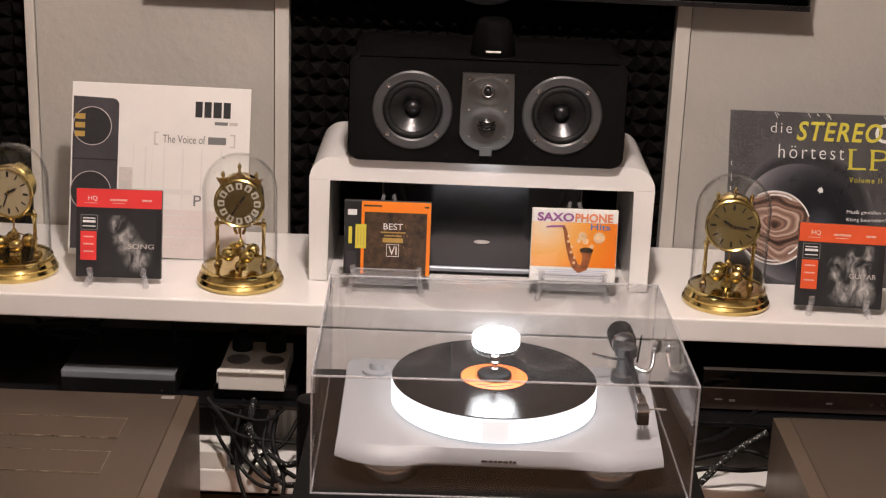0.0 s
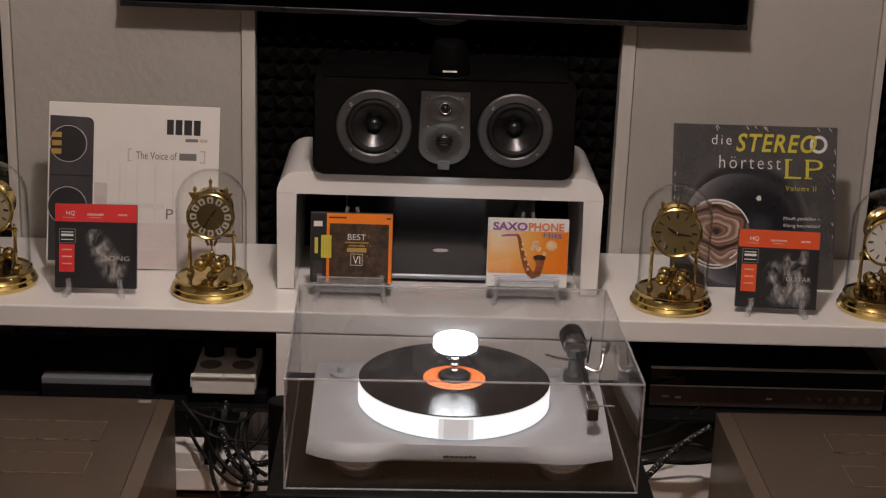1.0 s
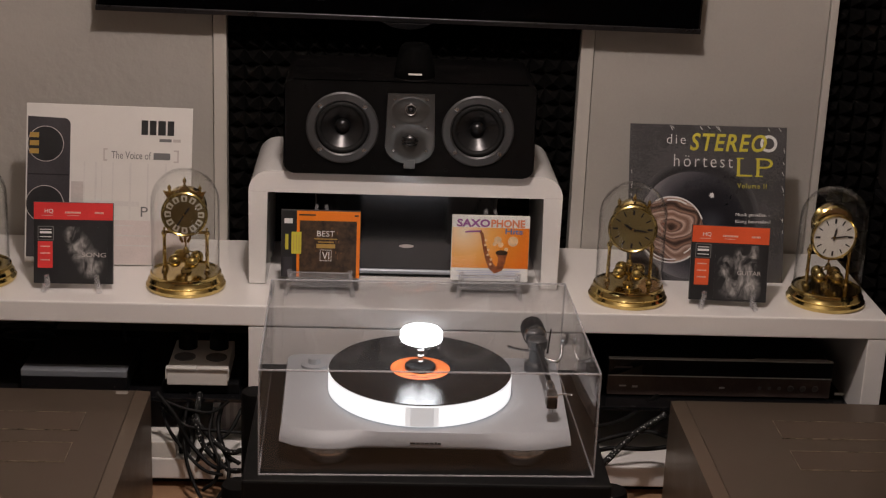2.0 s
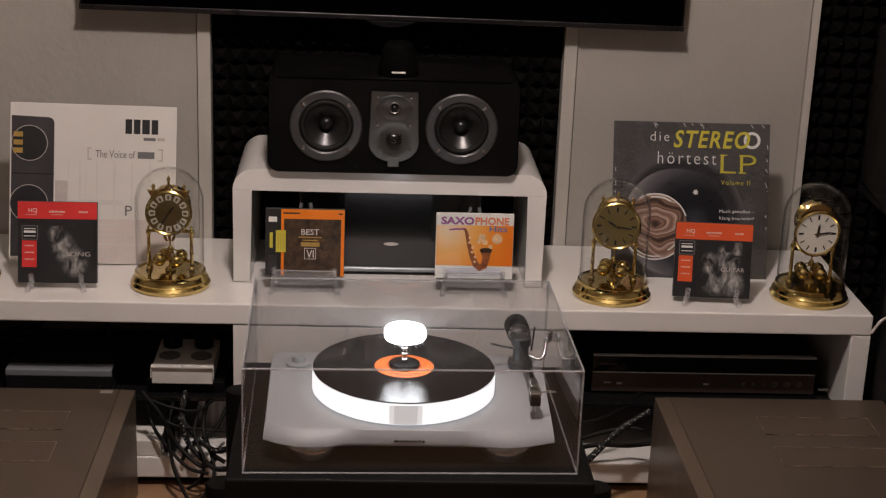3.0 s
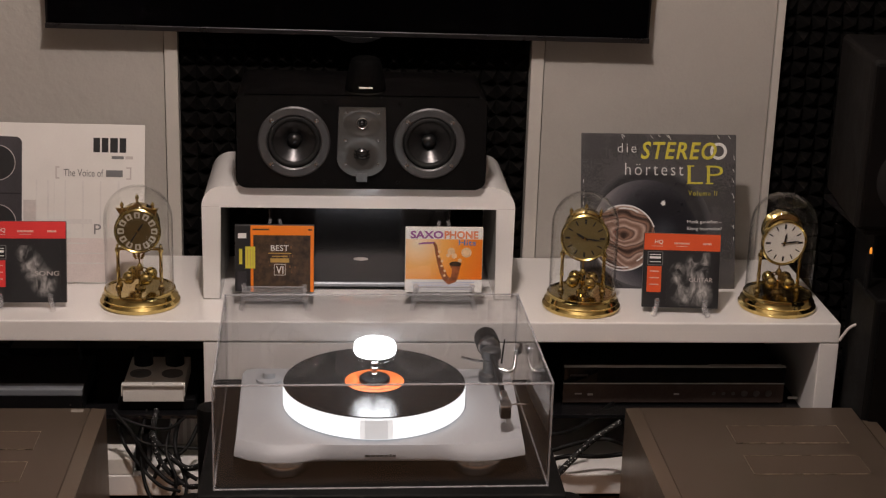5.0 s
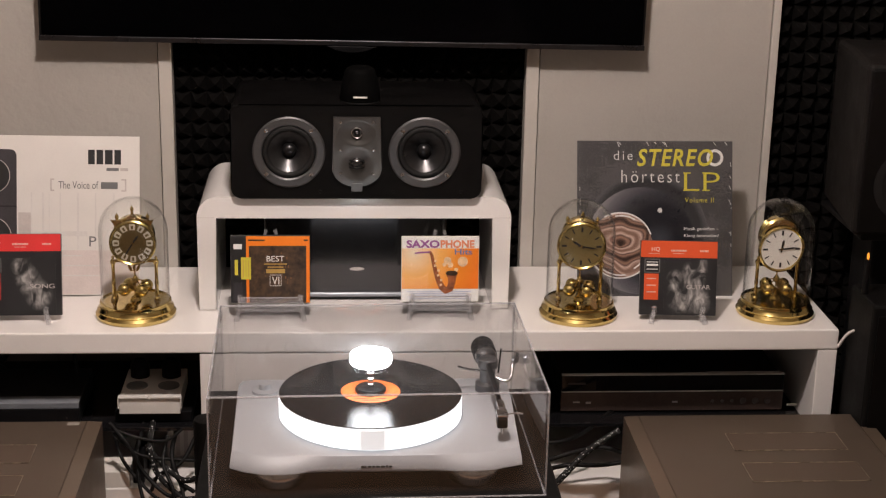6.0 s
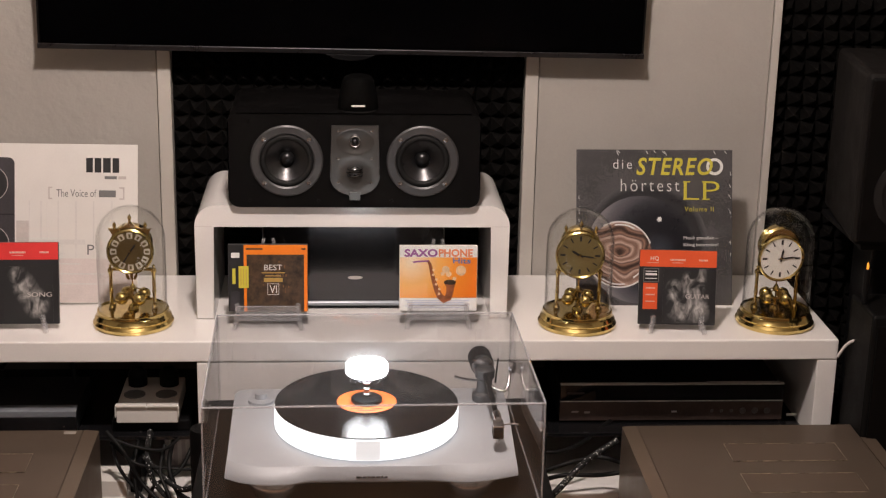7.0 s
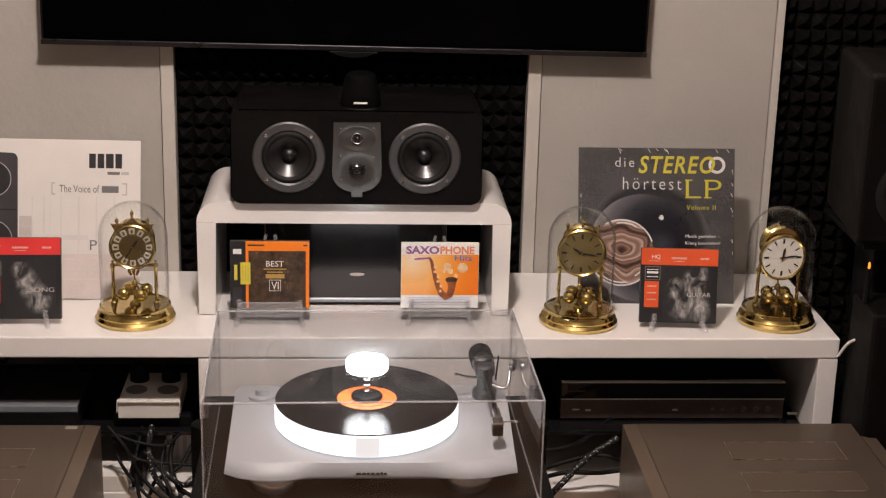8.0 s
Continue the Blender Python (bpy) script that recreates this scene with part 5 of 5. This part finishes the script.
# ---- amplifiers on the floor ----
def amplifier(x, y_back, label, mirror):
    w, d, top = 0.470, 0.44, 0.473 - FLOOR
    am = thing("amplifier", Matrix.Translation((x, y_back - d / 2, FLOOR)), label, "amplifier", "bronze amplifiers on the floor")
    edge = 0.028
    part("top_cover", box(-w / 2 + edge, w / 2 - edge, -d / 2, d / 2, 0.030, top, 0.002), "champagne", am)
    for s in (-1, 1):
        a, b = sorted((s * w / 2, s * (w / 2 - edge + 0.001)))
        cheek = prism([(a, 0.022), (b, 0.022), (b, top - (0.0 if s < 0 else 0.0015)), (a, top - (0.0015 if s < 0 else 0.0))], -d / 2, d / 2, 0.0015, m=UPRIGHT)
        part("side_cheek", cheek, "champagne_edge", am, "smooth bronze side cheek")
    part("front_panel", box(-w / 2, w / 2, -d / 2 - 0.012, -d / 2, 0.022, top + 0.002, 0.003), "champagne_edge", am)
    for sx in (-0.19, 0.19):
        for sy in (-0.17, 0.17):
            part("foot", lathe([(0, 0), (0.024, 0), (0.026, 0.004), (0.022, 0.0225), (0, 0.0225)], 20, m=Matrix.Translation((sx, sy, 0))), "black", am)
    vx0, vx1 = (-0.060, 0.148) if not mirror else (-0.148, 0.134)
    for yb in ((-0.108, -0.234) if mirror else (-0.090, -0.218)):
        y1, y0 = d / 2 + yb + 0.0, d / 2 + yb - 0.074
        fr = part("vent", box(vx0, vx1, y0, y1, top + 0.0003, top + 0.0012), "vent", am, "fine perforated ventilation field")
        for b in ((vx0 - 0.0012, vx1 + 0.0012, y1, y1 + 0.0008), (vx0 - 0.0012, vx1 + 0.0012, y0 - 0.0008, y0), (vx0 - 0.0008, vx0, y0, y1), (vx1, vx1 + 0.0008, y0, y1)):
            part("vent_edge", box(*b, top + 0.0002, top + 0.0020), "champagne_light", fr)
    if mirror:
        part("sticker", box(w / 2 - 0.062, w / 2 - 0.040, d / 2 - 0.020, d / 2 - 0.008, top + 0.0002, top + 0.0006), "sticker", am, "small pale sticker")


amplifier(0.738, -0.068, "bronze power amplifier with vent fields on its flat top", False)
amplifier(-0.713, -0.071, "bronze amplifier with a small sticker and vent fields on top", True)

# ---- disc player ----
bd = thing("disc_player", Matrix.Translation((0.632, 0.089, 0.412)), "flat dark brown disc player on the black glass shelf", "disc player")
part("body", box(-0.224, 0.224, 0.004, 0.25, 0.004, 0.074, 0.002), "black", bd)
part("upper_front", box(-0.226, 0.226, -0.004, 0.004, 0.0474, 0.081, 0.001), "black_glass", bd, "black glass upper front")
part("lower_front", box(-0.226, 0.226, -0.002, 0.004, 0.004, 0.0455, 0.001), "player", bd, "dark brown lower front")
# both lines are white so that their colour carries the metal's gleam
part("trim_line", box(-0.226, 0.226, -0.0045, 0.003, 0.0456, 0.0474), "white_plastic", bd, "thin trim line, its gleam put in as white")
part("top_line", box(-0.226, 0.226, -0.0042, 0.006, 0.0811, 0.0828), "white_plastic", bd)
for x, r in ((0.082, 0.0035), (0.102, 0.0035), (0.122, 0.0035), (0.145, 0.0068), (0.170, 0.0068), (0.195, 0.0068)):
    part("button", lathe([(0, 0), (r, 0), (r * 0.8, 0.003), (0, 0.003)], 16, m=Matrix.Translation((x, -0.002, 0.024)) @ UPRIGHT), "button_grey", bd, "small round grey button", smooth=40)
for x0, x1, z0, z1 in ((-0.202, -0.188, 0.022, 0.027), (-0.176, -0.165, 0.020, 0.027), (0.0, 0.011, 0.021, 0.027)):
    part("printed_mark", box(x0, x1, -0.0026, -0.0018, z0, z0 + 0.6 * (z1 - z0)), "pale_grey", bd)
part("unreadable_line", box(-0.214, -0.178, -0.0046, -0.0038, 0.062, 0.066), "bezel", bd)
part("control_strip", box(0.07, 0.22, -0.003, 0.01, 0.0826, 0.0832), "pale_grey", bd)
for sx in (-0.19, 0.19):
    part("foot", rod((sx, 0.04, 0.0), (sx, 0.04, 0.0045), 0.012), "rubber", bd)
    part("foot", rod((sx, 0.21, 0.0), (sx, 0.21, 0.0045), 0.012), "rubber", bd)

# ---- left compartment ----
stb = thing("set_top_box", Matrix.Translation((-0.643, 0.05, 0.412)), "flat dark set-top box with a grey top edge", "set-top box")
part("body", box(-0.102, 0.102, 0.002, 0.18, 0.003, 0.047, 0.002), "grey_metal", stb)
part("front_panel", box(-0.102, 0.102, -0.002, 0.002, 0.003, 0.034, 0.001), "black_glass", stb, "black glass front")
part("top_strip", box(-0.102, 0.102, -0.003, 0.03, 0.0345, 0.0485, 0.002), "stb_grey", stb, "grey front top strip")
part("indicator", rod((0.078, -0.0034, 0.016), (0.078, -0.002, 0.016), 0.0016, n=8), "steel", stb)
part("unreadable_line", box(-0.095, -0.07, -0.0026, -0.0018, 0.014, 0.017), "bezel", stb)
for sx in (-0.08, 0.08):
    part("foot", box(sx - 0.01, sx + 0.01, 0.01, 0.16, 0.0, 0.0031), "rubber", stb)

pb = thing("power_strip", Matrix.Translation((-0.4045, 0.045, 0.435)), "white power strip block with two lids and black plugs", "power strip")
part("body", box(-0.059, 0.059, 0.0, 0.155, 0.0, 0.034, 0.002), "white_plastic", pb)
for sx in (-1, 1):
    a, b = sorted((sx * 0.001, sx * 0.0605))
    flap = part("lid", box(a, b, -0.005, 0.009, 0.0342, 0.0385, 0.0012), "white_plastic", pb, "flat hinged lid")
    part("skirt", box(min(sx * 0.0592, sx * 0.0612), max(sx * 0.0592, sx * 0.0612), -0.005, 0.009, 0.014, 0.0341, 0.0008), "white_plastic", flap)
    c = sx * 0.031
    part("socket", lathe([(0, 0.0340), (0.021, 0.0340), (0.021, 0.036), (0.018, 0.036), (0.017, 0.0346), (0, 0.0346)], 28, m=Matrix.Translation((c, 0.062, 0))), "ink_grey", pb, smooth=40)
    part("plug", lathe([(0, 0.0346), (0.019, 0.0346), (0.019, 0.060), (0.010, 0.070), (0, 0.070)], 20, m=Matrix.Translation((c, 0.115, 0))), "black", pb, smooth=40)
adapter = thing("black_box", Matrix.Translation((-0.400, 0.1, 0.412)), "flat black box under the power strip", "box")
part("case", box(-0.075, 0.075, -0.040, 0.1, 0.0, 0.023, 0.003), "black", adapter)

wb = thing("white_box", Matrix.Translation((-0.478, 0.022, 0.2995)), "small white box on the bottom board", "box")
part("case", box(-0.035, 0.035, -0.02, 0.05, 0.0, 0.034, 0.002), "white_plastic", wb)
bb = thing("black_box", Matrix.Translation((-0.428, 0.04, 0.2995)), "small black adapter box on the bottom board", "box")
part("case", box(-0.011, 0.011, -0.02, 0.06, 0.0, 0.062, 0.002), "black", bb)
sp2 = thing("white_box", Matrix.Translation((-0.345, 0.19, 0.2995)), "pale ribbed box behind the cables", "box")
part("case", box(-0.040, 0.040, -0.05, 0.08, 0.0, 0.075, 0.003), "white_plastic", sp2)
for i in range(5):
    part("rib", box(-0.038 + 0.016 * i, -0.030 + 0.016 * i, -0.0515, -0.0498, 0.005, 0.070), "pale_grey", sp2)


def cable(points, r, label, mat="cable"):
    ob = part("cable", tube(points, r), mat, None, label, 60)
    return tagged(ob, category="cable", group="cables behind the equipment")


cable([(-0.476, -0.004, 0.44), (-0.44, -0.02, 0.40), (-0.41, -0.03, 0.345), (-0.36, -0.05, 0.306), (-0.33, -0.02, 0.31)], 0.0042, "black cable hanging from the sideboard")
cable([(-0.47, 0.0, 0.415), (-0.42, -0.02, 0.38), (-0.36, -0.01, 0.365), (-0.304, -0.008, 0.36)], 0.0032, "thin black cable across the compartment")
cable([(-0.42, 0.06, 0.412), (-0.425, -0.01, 0.37), (-0.415, -0.045, 0.31), (-0.39, -0.075, 0.262), (-0.37, -0.085, 0.245), (-0.35, -0.075, 0.26), (-0.335, -0.05, 0.30), (-0.36, 0.0, 0.36)], 0.0036, "black cable loop hanging to the floor")
cable([(-0.40, 0.05, 0.416), (-0.40, -0.012, 0.39), (-0.385, -0.025, 0.34), (-0.34, -0.045, 0.302), (-0.31, -0.06, 0.305)], 0.0055, "thick braided power cable with white flecks", "braid")
cable([(-0.35, 0.10, 0.412), (-0.36, 0.0, 0.375), (-0.345, -0.03, 0.33), (-0.315, -0.05, 0.315)], 0.0045, "black cable behind the rack")
cable([(-0.315, 0.02, 0.40), (-0.34, -0.01, 0.36), (-0.385, -0.02, 0.335), (-0.40, -0.01, 0.30)], 0.004, "black cable crossing the bundle")
cable([(-0.47, 0.02, 0.40), (-0.455, -0.01, 0.37), (-0.43, -0.02, 0.335), (-0.385, -0.055, 0.305), (-0.345, -0.07, 0.30)], 0.0035, "thin black cable in the bundle")
cable([(-0.335, 0.05, 0.41), (-0.37, 0.0, 0.40), (-0.42, -0.01, 0.41), (-0.47, 0.0, 0.425)], 0.003, "thin black cable across the compartment")
cable([(-0.41, 0.0, 0.39), (-0.37, -0.02, 0.352), (-0.335, -0.04, 0.335), (-0.305, -0.05, 0.345)], 0.0055, "braided cable with pale flecks", "braid")
cable([(-0.37, 0.02, 0.40), (-0.375, -0.02, 0.36), (-0.355, -0.05, 0.32), (-0.36, -0.06, 0.285), (-0.385, -0.06, 0.262)], 0.0035, "thin black cable hanging down")
cable([(-0.80, 0.16, 0.49), (-0.74, 0.12, 0.515), (-0.70, 0.15, 0.49), (-0.76, 0.18, 0.47), (-0.82, 0.15, 0.50), (-0.75, 0.11, 0.53), (-0.70, 0.16, 0.505), (-0.79, 0.19, 0.478), (-0.81, 0.14, 0.52)], 0.0045, "coiled black cable behind the set-top box")
cable([(-0.71, 0.15, 0.50), (-0.66, 0.2, 0.54), (-0.56, 0.24, 0.565), (-0.50, 0.30, 0.53)], 0.004, "black cable along the back of the compartment")
cable([(-0.60, 0.22, 0.565), (-0.575, 0.2, 0.52), (-0.565, 0.19, 0.465)], 0.004, "black cable hanging in the compartment")
cable([(0.33, -0.12, 0.31), (0.39, -0.09, 0.36), (0.44, -0.065, 0.40), (0.50, -0.05, 0.435)], 0.0065, "thick braided loudspeaker cable with white flecks", "braid")
cable([(0.335, 0.0, 0.40), (0.38, -0.01, 0.392), (0.44, 0.02, 0.398), (0.52, 0.10, 0.418)], 0.004, "black cable behind the amplifier")
cable([(0.335, -0.02, 0.345), (0.40, -0.03, 0.375), (0.47, -0.02, 0.385), (0.52, -0.04, 0.38)], 0.0045, "black cable behind the amplifier")
cable([(0.335, 0.0, 0.318), (0.40, -0.03, 0.352), (0.47, -0.03, 0.352), (0.53, -0.03, 0.36)], 0.0045, "black cable behind the amplifier")
cable([(0.916, -0.040, 0.600), (0.932, -0.040, 0.625), (0.950, -0.040, 0.635), (0.978, -0.040, 0.647)], 0.003, "thin pale cable beside the shelf end", "pale_grey")

# ---- dark corner beside the shelf ----
stand = thing("speaker_stand", pose(1.0725, 0.18, FLOOR, 0, 0, 0), "tall black loudspeaker stand in the dark corner", "speaker stand")
part("base_plate", box(-0.13, 0.13, -0.15, 0.15, 0.0, 0.02, 0.003), "black", stand)
part("column", box(-0.05, 0.05, -0.06, 0.06, 0.02, 0.55, 0.006), "black", stand)
part("top_plate", box(-0.10, 0.10, -0.13, 0.13, 0.55, 0.562, 0.003), "black", stand)
side = thing("loudspeaker", pose(1.0725, 0.18, FLOOR + 0.562, 0, 0, -6.7), "black loudspeaker with an orange-rimmed top on a stand", "loudspeaker")
part("cabinet", box(-0.105, 0.105, -0.15, 0.15, 0.0, 0.335, 0.012, 3), "dark_side", side)
part("baffle", box(-0.098, 0.098, -0.158, -0.1502, 0.008, 0.327, 0.004), "satin_black", side)
part("woofer_ring", lathe([(0.060, 0), (0.075, 0), (0.075, 0.003), (0.060, 0.004), (0.060, 0)], 48, m=Matrix.Translation((0, -0.158, 0.105)) @ UPRIGHT), "rubber", side, smooth=40)
part("woofer_cone", lathe([(0.060, 0.0015), (0.03, -0.004), (0.02, -0.006), (0.018, 0.0), (0, 0.004)], 40, m=Matrix.Translation((0, -0.158, 0.105)) @ UPRIGHT), "rubber", side, smooth=60)
part("orange_trim", box(-0.04, 0.04, -0.10, -0.02, 0.3351, 0.345, 0.003), "orange_red", side, "orange trim piece on the top")
bulb = thing("amber_lamp", Matrix.Translation((0.950, -0.06, 0.787)), "small amber glowing bulb in a dark holder", "lamp")
part("holder", rod((0, 0, -0.0718), (0, 0, -0.004), 0.006), "black", bulb)
part("bulb", lathe([(0.0022, -0.004), (0.0026, 0.002), (0.0015, 0.007), (0, 0.009)], 12), "amber", bulb, smooth=60)
amp_tube = thing("tube_amplifier", Matrix.Translation((1.065, 0.0, FLOOR)), "black cabinet carrying a small amber lamp", "amplifier")
part("case", box(-0.12, 0.12, -0.13, -0.0, 0.0, 0.48, 0.006), "rack_black", amp_tube)
part("front_panel", box(-0.11, 0.11, -0.134, -0.1302, 0.02, 0.46, 0.0015), "satin_black", amp_tube)
part("top_plate", box(-0.115, 0.115, -0.125, -0.005, 0.4801, 0.4802), "satin_black", amp_tube)
